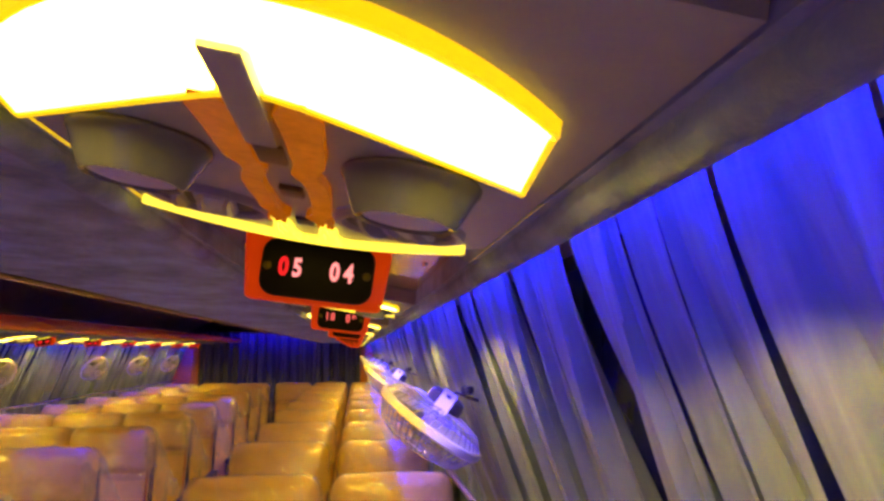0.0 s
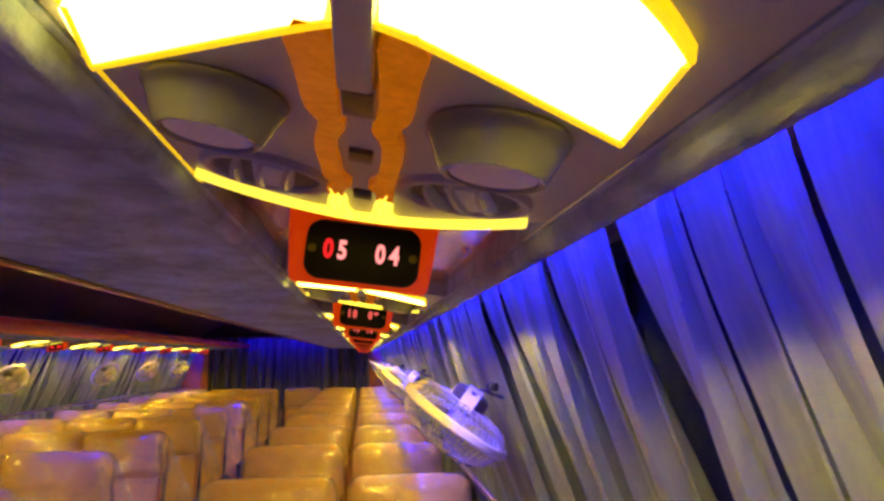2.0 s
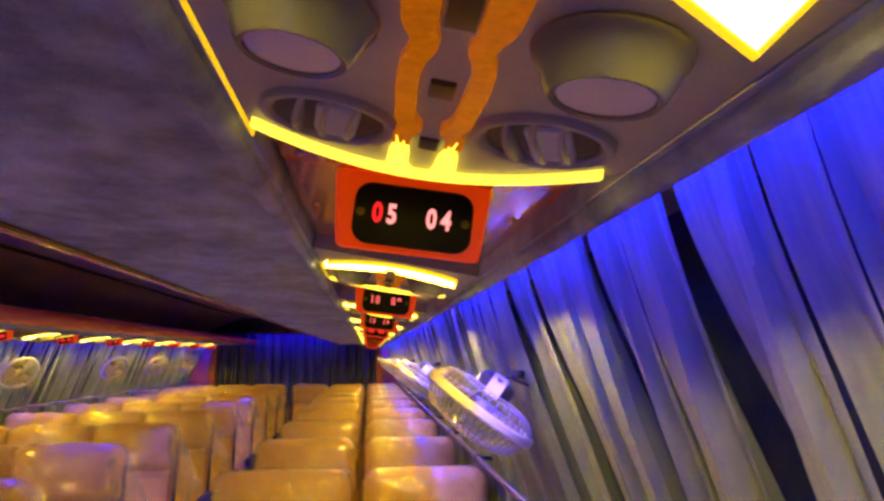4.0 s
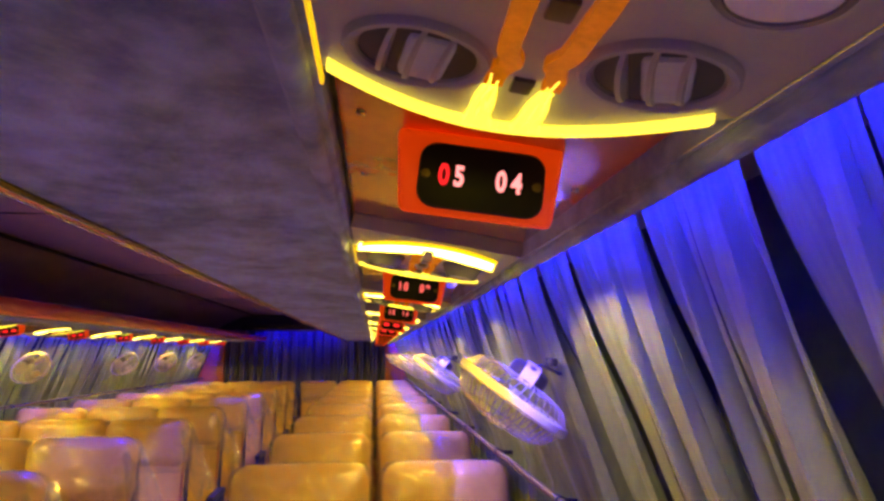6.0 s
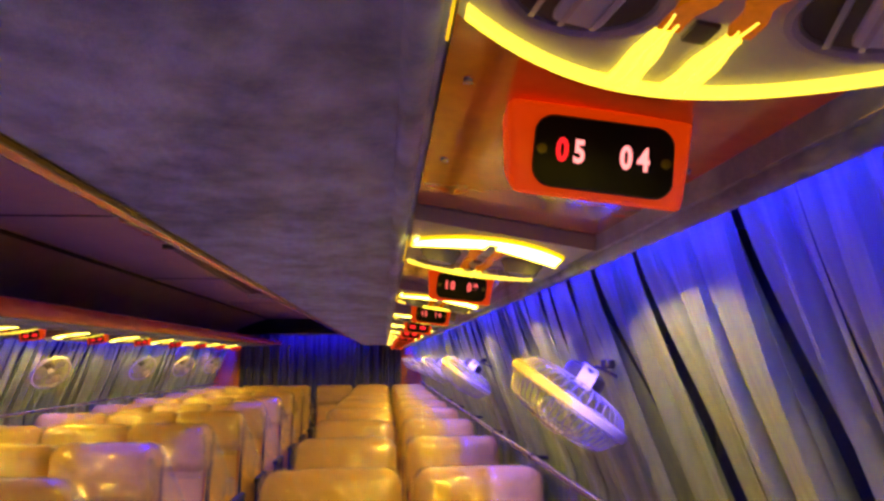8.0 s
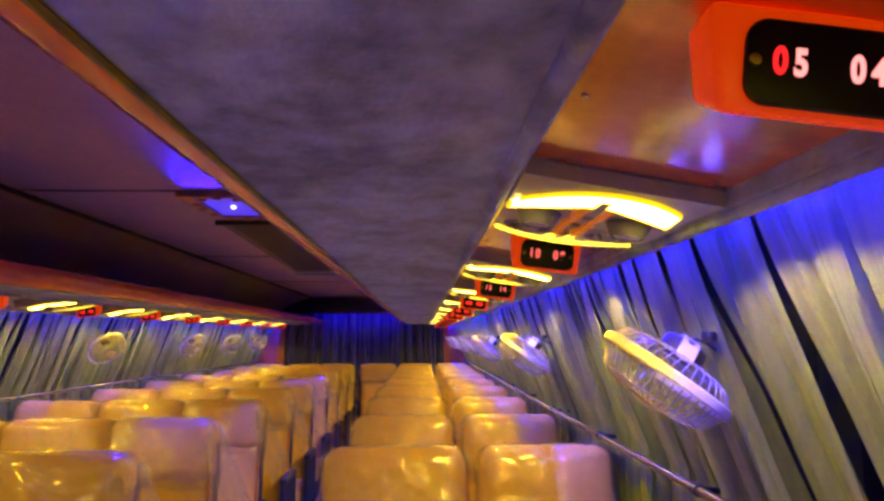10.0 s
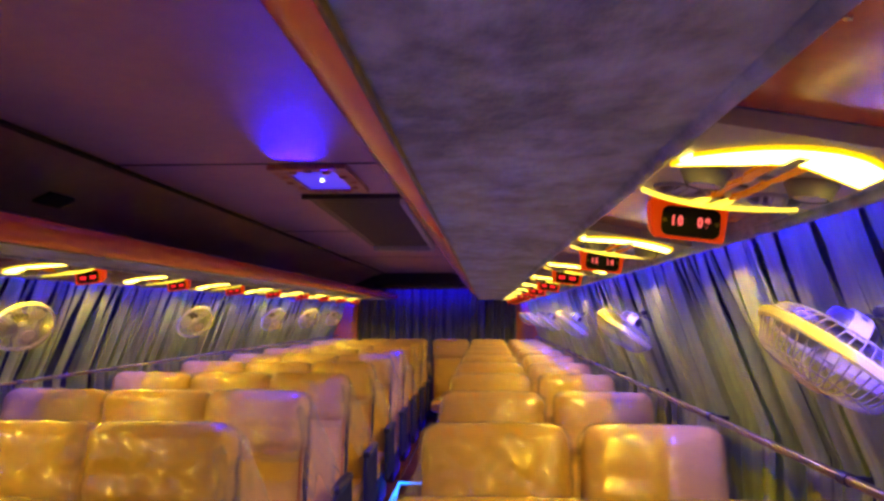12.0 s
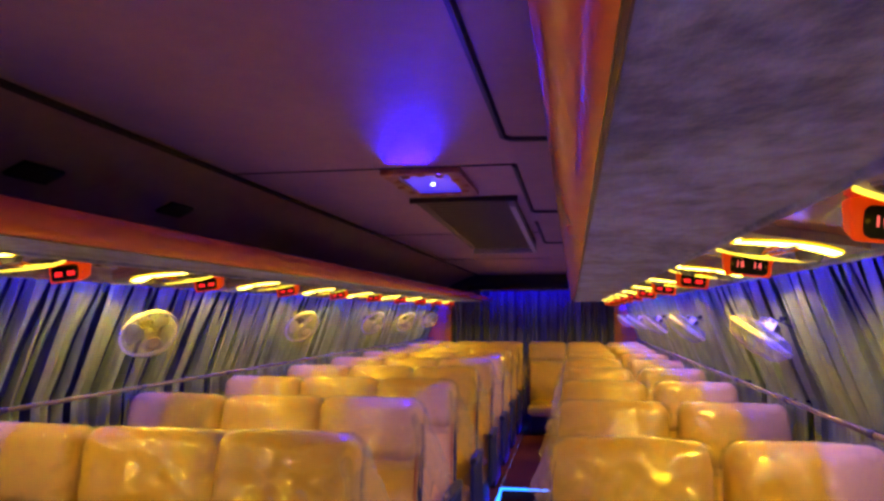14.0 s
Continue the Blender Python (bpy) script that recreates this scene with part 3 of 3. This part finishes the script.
def curtain(side, y0, y1, seed, fans):
    """One curtain: strips of cloth in rounded folds that part below a common heading."""
    thing = empty("curtain", pose(side * 1.08, (y0 + y1) / 2, 1.652), "silver-grey satin window curtain hanging in parted folds", "curtain", "window curtains")
    base = Matrix.Translation((-side * 1.08, -(y0 + y1) / 2, -1.652))
    rng = random.Random(seed * 31 + 7)
    close = side > 0 and y0 < 0.5 < y1
    slits = slit_list(y0, y1, seed, NEAR_SLITS if close else ())
    nz = 26
    for (ya, wa, ta), (yb, wb, tb) in zip(slits, slits[1:]):
        marks, swing = strip_folds(rng, 3 + int((yb - ya) / 0.035), min(0.030, 0.006 + 1.3 * wb) if close else 0.036), rng.uniform(-0.02, 0.02)
        bm = bmesh.new()
        nu = max(6, int((yb - ya) / 0.0042))
        curl_a, curl_b = rng.uniform(0.006, 0.014), rng.uniform(0.002, 0.006) + (0.5 * wb if close else 0.010)
        grid = []
        for i in range(nz + 1):
            z = 1.652 - 0.95 * (i / nz) ** 1.25
            down = (1.652 - z) / 0.95
            open_a, open_b = (w * (0.25 * smooth((down - t + 0.06) / 0.08) + 0.75 * smooth((down - t) / 0.5)) * (1 + 0.7 * down) for w, t in ((wa, ta), (wb, tb)))
            wave_a, wave_b = (0.010 * down * noise.noise(Vector((y * 9, z * 4, seed))) for y in (ya, yb))
            row = []
            for j in range(nu + 1):
                u = j / nu
                s = (ya + wave_a + open_a) * (1 - u) + (yb + wave_b - open_b) * u
                grow = 0.14 + 0.86 * smooth(down * 3.0)
                f = fold_depth(marks, min(1.0, max(0.0, u + swing * math.sin(down * 5 + seed)))) * grow * (1 + 0.4 * down)
                f += (curl_a * max(0.0, 1 - u * (yb - ya) / 0.016) ** 2 + curl_b * max(0.0, 1 - (1 - u) * (yb - ya) / 0.020) ** 2) * grow
                near = min(fans, key=lambda q: abs(q - s))
                f += 0.014 * (0.5 + noise.noise(Vector((ya * 13, z * 2.2, seed)))) * down
                f += 0.0026 * noise.noise(Vector((s * 45, z * 6, seed + 4))) * min(1, down * 5) + 0.02 * math.exp(-((s - near) / 0.08) ** 2)
                row.append(bm.verts.new((side * min(1.35, wall_x(z) + 0.012 + f), s, z)))
            grid.append(row)
        for a, b in zip(grid, grid[1:]):
            for j in range(nu):
                bm.faces.new((a[j], a[j + 1], b[j + 1], b[j]))
        bmesh.ops.solidify(bm, geom=list(bm.faces), thickness=0.0015)
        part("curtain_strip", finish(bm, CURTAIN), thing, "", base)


RIGHT_FANS = (-0.25, 1.2, 2.63, 4.08, 5.53, 6.98, 8.4)
LEFT_FANS = (-0.15, 1.3, 2.75, 4.22, 5.68, 6.75, 7.85)
for side, ys in ((1, RIGHT_FANS), (-1, LEFT_FANS)):
    stops = [Y_FRONT + 0.05] + [y + 0.09 for y in ys] + [8.98]
    for i, (a, b) in enumerate(zip(stops, stops[1:])):
        curtain(side, a - 0.022, b + 0.022, i * 2 + (side > 0), ys)
    for y in ys:
        x0, x1 = sorted((side * 1.325, side * 1.36))
        tagged(part("window_pillar", box_mesh(PILLAR, x0, x1, y + 0.04, y + 0.14, 0.18, 1.66, bevel=0.004)), "dark window pillar between two curtains", "pillar", "window pillars", "structure")
    rail = empty("hand_rail", mirror_x(side), "brass tube rail across the window curtains", "rail", "window rails")
    part("tube", finish(add_tube(bmesh.new(), [(1.195, Y_FRONT, 1.170), (1.195, 8.98, 1.170)], 0.0085, 10), BRASS), rail)
    clamp = finish(add_tube(bmesh.new(), [(1.195, -0.014, 1.170), (1.195, 0.014, 1.170)], 0.0115, 10), BLACK_METAL)
    arm = finish(add_tube(bmesh.new(), [(1.197, 0, 1.170), (1.34, 0, 1.160)], 0.006, 8), BLACK_METAL)
    for y in [0.72 * i - 1.35 for i in range(15)]:
        c = part("clamp", clamp, rail, "black rail clamp", pose(0, y, 0))
        part("clamp_arm", arm, c)


# ---- wall fans ----
def fan_meshes():
    g = MESH
    R = 0.099
    g["fan_ring"] = finish(add_lathe(bmesh.new(), [(R - 0.004, -0.006), (R + 0.001, -0.008), (R + 0.004, -0.005), (R + 0.004, 0.005), (R + 0.001, 0.008), (R - 0.004, 0.006), (R - 0.004, -0.006)], 56), FAN_WHITE)

    def height(r, depth):
        t = (r - 0.022) / (R - 0.024)
        return 0.006 + depth * math.sqrt(max(0, 1 - t ** 2.6))

    for key, depth, sign in (("front", 0.042, -1), ("back", 0.028, 1)):
        pts = []
        for j in range(6):
            r = 0.022 + (R - 0.024) * j / 5
            twist = 0.25 * (1 - j / 5)
            pts.append((r * math.cos(twist), r * math.sin(twist), sign * height(r, depth)))
        g[key + "_wire"] = finish(add_tube(bmesh.new(), pts, 0.0012, 4), FAN_WIRE)
        bm = bmesh.new()
        for rr in (0.0225, 0.045, 0.075):
            add_tube(bm, [(rr * math.cos(q), rr * math.sin(q), sign * height(rr, depth)) for q in (2 * math.pi * j / 40 for j in range(40))], 0.0012, 4, closed=True)
        g[key + "_cage"] = finish(bm, FAN_WIRE)
    g["fan_cap"] = finish(add_lathe(bmesh.new(), [(0.024, -0.045), (0.022, -0.050), (0.012, -0.053), (0.0001, -0.054)], 28), FAN_WHITE)
    g["fan_motor"] = finish(add_lathe(bmesh.new(), [(0.0001, 0.060), (0.024, 0.059), (0.032, 0.054), (0.034, 0.046), (0.034, 0.034), (0.026, 0.028), (0.0001, 0.027)], 28), MOTOR_DARK)
    strap = bmesh.new()
    arch = [(0.046 * math.cos(q), 0.028 + 0.036 * math.sin(q)) for q in (math.pi * j / 12 for j in range(13))]
    add_extrude(strap, arch + [(x * 0.93, 0.028 + (z - 0.028) * 0.94) for x, z in reversed(arch)], -0.013, 0.013)
    g["fan_strap"] = finish(strap, FAN_WHITE)
    bm = bmesh.new()
    rows = []
    for j in range(7):
        t = j / 6
        r = 0.016 + 0.068 * t
        half = 0.25 + 0.35 * math.sin(math.pi * min(1, t * 0.8 + 0.1))
        rows.append([bm.verts.new((r * math.cos(q), r * math.sin(q), 0.012 * q / 0.6)) for q in (-half, -half / 3, half / 3, half)])
    for u, v in zip(rows, rows[1:]):
        for j in range(3):
            bm.faces.new((u[j], u[j + 1], v[j + 1], v[j]))
    bmesh.ops.solidify(bm, geom=list(bm.faces), thickness=0.002)
    g["fan_blade"] = finish(bm, PALE_PLASTIC)
    g["fan_hub"] = finish(add_lathe(bmesh.new(), [(0.0001, -0.014), (0.017, -0.012), (0.018, 0.012), (0.0001, 0.014)], 20), PALE_PLASTIC)
    g["fan_loop"] = finish(add_tube(bmesh.new(), [(0.006 * math.cos(q), 0, 0.010 * math.sin(q)) for q in (2 * math.pi * j / 14 for j in range(14))], 0.0018, 5, closed=True), CHROME)


def wall_fan(side, y):
    centre = Vector((1.053, y + 0.053, 1.389) if side > 0 else (-0.985, y - 0.08, 1.389))
    face = Vector((-0.58, 0.10, -0.81)) if side > 0 else Vector((0.66, -0.44, -0.60))
    rot = (-face).to_track_quat("Z", "Y").to_matrix().to_4x4()
    thing = empty("wall_fan", Matrix.Translation(centre) @ rot, "white wire-caged fan clamped beside the window curtains", "fan", "wall fans")
    g = MESH
    part("ring", g["fan_ring"], thing, "white plastic fan ring")
    for key, count in (("front", 44), ("back", 40)):
        cage = part(key + "_cage", g[key + "_cage"], thing, "pale wire cage")
        for i in range(count):
            part("wire", g[key + "_wire"], cage, m=pose(0, 0, 0, 0, 0, 360 * i / count))
    part("cap", g["fan_cap"], thing)
    part("motor", g["fan_motor"], thing, "dark motor housing")
    part("strap", g["fan_strap"], thing, "white arched strap over the motor")
    hub = part("hub", g["fan_hub"], thing)
    for i in range(3):
        part("blade", g["fan_blade"], hub, m=pose(0, 0, 0, 0, 0, 120 * i))
    part("carry_loop", g["fan_loop"], thing, "small chrome loop", pose(0.101, 0, 0, 0, 0, 0))
    inv = (Matrix.Translation(centre) @ rot).inverted()
    back = centre - face.normalized() * 0.058
    wall = Vector((side * 1.31, y + 0.36, 1.37))
    pts = [back, back + Vector((side * 0.012, 0, 0.004)), back + Vector((side * 0.030, 0, -0.004)), wall]
    bracket = part("bracket", finish(add_tube(bmesh.new(), [inv @ p for p in pts], 0.0028, 8), MOTOR_DARK), thing, "dark curved bracket")
    bm = bmesh.new()
    add_lathe(bm, [(0.0001, -0.008), (0.010, -0.007), (0.012, 0.0), (0.010, 0.007), (0.0001, 0.008)], 18, inv @ Matrix.Translation(back + Vector((side * 0.03, 0, 0.008))))
    part("joint", finish(bm, BLACK_METAL), bracket, "dark swivel joint")


fan_meshes()
for y in RIGHT_FANS:
    wall_fan(1, y)
for y in LEFT_FANS:
    wall_fan(-1, y)


# ---- seats ----
SEATS_L, SEATS_R = ((-1.043, 0.376), (-0.640, 0.392), (-0.258, 0.372)), ((0.624, 0.378), (1.038, 0.356))
BACK_TILT = -9


def seat_meshes():
    g = MESH
    for i in range(4):
        bm = bmesh.new()
        add_pillow(bm, (0.36, 0.105, 0.62), 0.046, 12, puff=0.012, wrinkle=0.006, wscale=8, seed=i)
        g["back%d" % i] = finish(bm, SEAT_COVER)
        bm = bmesh.new()
        add_pillow(bm, (0.375, 0.150, 0.225), 0.050, 18, puff=0.012, wrinkle=0.0045, wscale=9, seed=i + 10)
        g["head%d" % i] = finish(bm, SEAT_COVER)
        g["cushion%d" % i] = finish(add_pillow(bmesh.new(), (0.37, 0.44, 0.13), 0.05, 8, wrinkle=0.005, wscale=8, seed=i + 20), SEAT_COVER)
        # crumpled wrap round the headrest, open at the bottom
        bm = bmesh.new()
        add_pillow(bm, (0.386, 0.162, 0.27), 0.046, 28, puff=0.012)
        for v in bm.verts:
            q = v.co * 13 + Vector((i * 9.1, 0, i * 4.7))
            ridge = 1 - 2 * abs(noise.noise(q)) + 0.6 * (1 - 2 * abs(noise.noise(q * 2.3)))
            low = max(0.0, -v.co.z / 0.15)
            v.co += v.co.normalized() * (0.0065 * ridge - 0.001 + 0.02 * low)
        bmesh.ops.delete(bm, geom=[f for f in bm.faces if f.calc_center_median().z < -0.115], context="FACES")
        g["wrap%d" % i] = finish(bm, WRAP)
        # loose film that hangs down beside an aisle seat
        bm = bmesh.new()
        n, h = 14, 16
        grid = []
        for r in range(h + 1):
            t = r / h
            row = []
            for c in range(n + 1):
                u = c / n
                w = noise.noise(Vector((u * 4 + i * 5, t * 4, i)))
                v = noise.noise(Vector((u * 9, t * 7 + i * 3, i + 3)))
                row.append(bm.verts.new((0.012 + 0.13 * t * (0.3 + 0.7 * u) + 0.02 * w * t + 0.008 * v, -0.12 + 0.24 * u + 0.02 * v * t, -0.36 * t * (0.85 + 0.25 * w) - 0.01)))
            grid.append(row)
        for a, b in zip(grid, grid[1:]):
            for c in range(n):
                bm.faces.new((a[c], a[c + 1], b[c + 1], b[c]))
        g["film%d" % i] = finish(bm, FILM)
    g["shell"] = finish(add_pillow(bmesh.new(), (0.375, 0.06, 0.78), 0.028, 6), SEAT_CLOTH)
    g["base"] = finish(add_box(bmesh.new(), -0.17, 0.17, -0.20, 0.20, 0.0, 0.20, bevel=0.012), DARK)
    g["arm_pad"] = finish(add_pillow(bmesh.new(), (0.050, 0.33, 0.045), 0.02, 5), DARK)
    g["arm_side"] = finish(add_pillow(bmesh.new(), (0.030, 0.36, 0.30), 0.012, 5), SEAT_CLOTH)
    bm = bmesh.new()
    add_tube(bm, [(0.0, -0.055, -0.33), (0.0, -0.06, 0.0), (0.0, -0.055, 0.24), (0.0, -0.03, 0.31), (0.0, 0.02, 0.33)], 0.006, 6)
    g["piping"] = finish(bm, PIPING)


def seat(x, width, y, row, col, aisle):
    """aisle: 0, or the side on which the aisle lies."""
    thing = empty("coach_seat", pose(x, y, 0.18), "cream coach seat still wrapped in crinkled clear film", "seat", "coach seats")
    g, i, s = MESH, (row * 3 + col * 2 + row // 2) % 4, width / 0.37
    lean = pose(0, 0, 0, BACK_TILT, 0, 0)
    wide = Matrix.Diagonal((s, 1, 1, 1))
    back = part("backrest", g["back%d" % i], thing, "", pose(0, -0.055, 0.52) @ lean @ wide)
    part("back_shell", g["shell"], back, "navy cloth back shell", pose(0, 0.065, -0.02))
    part("headrest", g["head%d" % ((i + 1) % 4)], thing, "padded headrest in shiny film", pose(0, -0.012, 0.852) @ lean @ wide)
    part("clear_wrap", g["wrap%d" % i], thing, "crumpled clear film wrap", pose(0, -0.016, 0.830) @ lean @ wide)
    part("cushion", g["cushion%d" % i], thing, "", pose(0, -0.29, 0.255) @ wide)
    part("base", g["base"], thing, "", pose(0, -0.25, 0))
    for q in (-1, 1):
        part("piping", g["piping"], thing, "orange seam piping", pose(q * (width / 2 - 0.006), -0.02, 0.55) @ lean)
    if aisle:
        arm = part("armrest", g["arm_side"], thing, "dark armrest on the aisle side", pose(aisle * (width / 2 + 0.03), -0.24, 0.34))
        part("arm_pad", g["arm_pad"], arm, "", pose(0, 0, 0.16))
        m = pose(aisle * (width / 2 - 0.02), 0.0, 0.93)
        part("loose_film", g["film%d" % ((i + row) % 4)], thing, "loose clear film hanging off the seat", m @ mirror_x(aisle))


seat_meshes()
for row in range(-2, 9):
    for col, (x, w) in enumerate(SEATS_L):
        seat(x, w, 2.19 + 0.8 * row, row + 4, col, 1 if col == 2 else 0)
    for col, (x, w) in enumerate(SEATS_R):
        seat(x, w, 2.25 + 0.8 * row, row + 4, col + 1, -1 if col == 0 else 0)


seat(0.20, 0.40, 2.25 + 0.8 * 8, 12, 2, 0)

# ---- rear end ----
for side in (1, -1):
    x0, x1 = sorted((side * 0.965, side * 1.28))
    tagged(part("rear_pillar", box_mesh(REAR_ORANGE, x0, x1, 9.04, 9.10, 0.2, 1.665, bevel=0.01)), "orange painted rear corner panel", "panel", "rear corner panels")
bm = bmesh.new()
n, h = 260, 6
grid = []
for r in range(h + 1):
    z = 1.74 - 0.95 * r / h
    row = []
    for c in range(n + 1):
        x = -0.965 + 1.93 * c / n
        f = math.sin(x * 48 + 2.5 * noise.noise(Vector((x * 3, 0, 1)))) + 0.5 * math.sin(x * 110)
        row.append(bm.verts.new((x, 9.10 - (0.022 + 0.020 * r / h) * f, z)))
    grid.append(row)
for a, b in zip(grid, grid[1:]):
    for c in range(n):
        bm.faces.new((a[c], a[c + 1], b[c + 1], b[c]))
tagged(part("rear_curtain", finish(bm, REAR_CURTAIN)), "dark blue-grey curtain across the rear window", "curtain", "rear curtains")
beam = empty("rear_beam", Matrix(), "dark header beam over the rear curtain", "beam")
part("beam_body", box_mesh(PILLAR, -0.75, 0.60, 8.92, 9.04, 1.735, 1.80, bevel=0.008), beam)
part("chrome_edge", box_mesh(CHROME, -0.62, 0.52, 8.912, 8.919, 1.738, 1.748), beam, "thin chrome edge")

# ---- ceiling fittings ----
def ceiling_lamp(x, y, w, d):
    thing = empty("ceiling_lamp", pose(x, y, 1.94), "carved red-brown framed ceiling lamp with a blue light", "ceiling lamp", "ceiling lamps")
    bm = bmesh.new()
    for x0, x1, y0, y1 in ((-w, w, -d, -d + 0.05), (-w, w, d - 0.05, d), (-w, -w + 0.05, -d + 0.05, d - 0.05), (w - 0.05, w, -d + 0.05, d - 0.05)):
        add_box(bm, x0, x1, y0, y1, -0.022, 0.0, bevel=0.004)
    for i in range(12):
        a = 2 * math.pi * i / 12
        add_lathe(bm, [(0.016, -0.022), (0.013, -0.028), (0.0001, -0.030)], 10, Matrix.Translation((w * 0.86 * math.cos(a), d * 0.90 * math.sin(a), 0)))
    part("carved_frame", finish(bm, CARVED), thing, "carved red-brown frame")
    part("lens", box_mesh(BLUE_GLASS, -w + 0.05, w - 0.05, -d + 0.05, d - 0.05, -0.012, -0.002), thing, "blue glowing lens")
    part("light_point", finish(add_lathe(bmesh.new(), [(0.008, -0.012), (0.006, -0.018), (0.0001, -0.020)], 14), LED_POINT), thing, "bright blue light point")
    beam = lamp("ceiling_blue_light", "AREA", look((x, y - d - 0.006, 1.924), (x + 0.17, y - d - 0.8, 1.985)), 1.5, BLUE)
    beam.data.spread = radians(26)
    beam.data.shape, beam.data.size, beam.data.size_y = "RECTANGLE", 0.20, 0.014
    # the lens throws a wide oval along the aisle
    down = lamp("ceiling_blue_light", "SPOT", pose(x, y, 1.912) @ Matrix.Diagonal((1, 2.8, 1, 1)), 90.0, BLUE, 0.03)
    down.data.spot_size, down.data.spot_blend = radians(50), 0.3


ceiling_lamp(0.0, 0.26, 0.135, 0.24)
ceiling_lamp(0.0, 2.86, 0.135, 0.24)
ceiling_lamp(0.06, 5.45, 0.135, 0.22)

duct = empty("air_duct", pose(0.05, 3.25, 1.94), "long dark ceiling air duct with an olive grille", "air duct")
bm = bmesh.new()
lo = [bm.verts.new(p) for p in ((-0.21, 0, -0.012), (0.21, 0, -0.012), (0.21, 1.8, -0.055), (-0.21, 1.8, -0.055))]
hi = [bm.verts.new((v.co.x, v.co.y, 0.0)) for v in lo]
bm.faces.new(lo)
bm.faces.new(hi[::-1])
for j in range(4):
    bm.faces.new((lo[j], lo[(j + 1) % 4], hi[(j + 1) % 4], hi[j]))
part("duct_body", finish(bm, DUCT_OLIVE), duct)
for i in range(24):
    y = 0.09 + 0.07 * i
    z = -0.012 - 0.043 * y / 1.8
    part("slat", MESH.setdefault("duct_slat", box_mesh(DUCT_OLIVE, -0.17, 0.17, -0.012, 0.012, -0.004, 0.0)), duct, m=pose(0, y, z))
# pale board added to stand in for the next lamp's bright edge
part("end_board", box_mesh(PALE_PLASTIC, -0.20, 0.20, 1.80, 1.83, -0.085, -0.02, bevel=0.004), duct, "pale board added for the next lamp's bright edge")
part("front_lip", box_mesh(DARK, -0.225, 0.225, -0.012, 0.012, -0.022, 0.0, bevel=0.003), duct)
part("side_lip", box_mesh(PALE_PLASTIC, 0.19, 0.215, 0.02, 1.78, -0.030, -0.004, bevel=0.003), duct, m=pose(0, 0, -0.012, -1.3))

for y in (2.02, 2.72):
    vent = empty("ceiling_vent", pose(-0.93, y, 1.838, 0, -23.4, 0), "small dark slotted vent on the sloped lining", "vent", "ceiling vents")
    part("vent_frame", box_mesh(DARK, -0.035, 0.035, -0.075, 0.075, -0.008, 0.004, bevel=0.002), vent)
    for i in range(4):
        part("slat", MESH.setdefault("ceiling_slat", box_mesh(GROOVE, -0.003, 0.003, -0.068, 0.068, -0.012, -0.007)), vent, m=pose(-0.022 + 0.0146 * i, 0, 0))

# blue light line on the nosing of the aisle step
nosing = empty("step_light", pose(0.17, 5.79, 0.17), "glowing blue light line on the step nosing", "step light")
part("light_line", finish(add_tube(bmesh.new(), [(-0.225, -0.012, 0.004), (0.225, -0.012, 0.004)], 0.008, 8), LED_BLUE), nosing)
part("light_line", finish(add_tube(bmesh.new(), [(-0.225, -0.016, 0.0), (-0.225, -0.45, -0.155)], 0.008, 8), LED_BLUE), nosing)
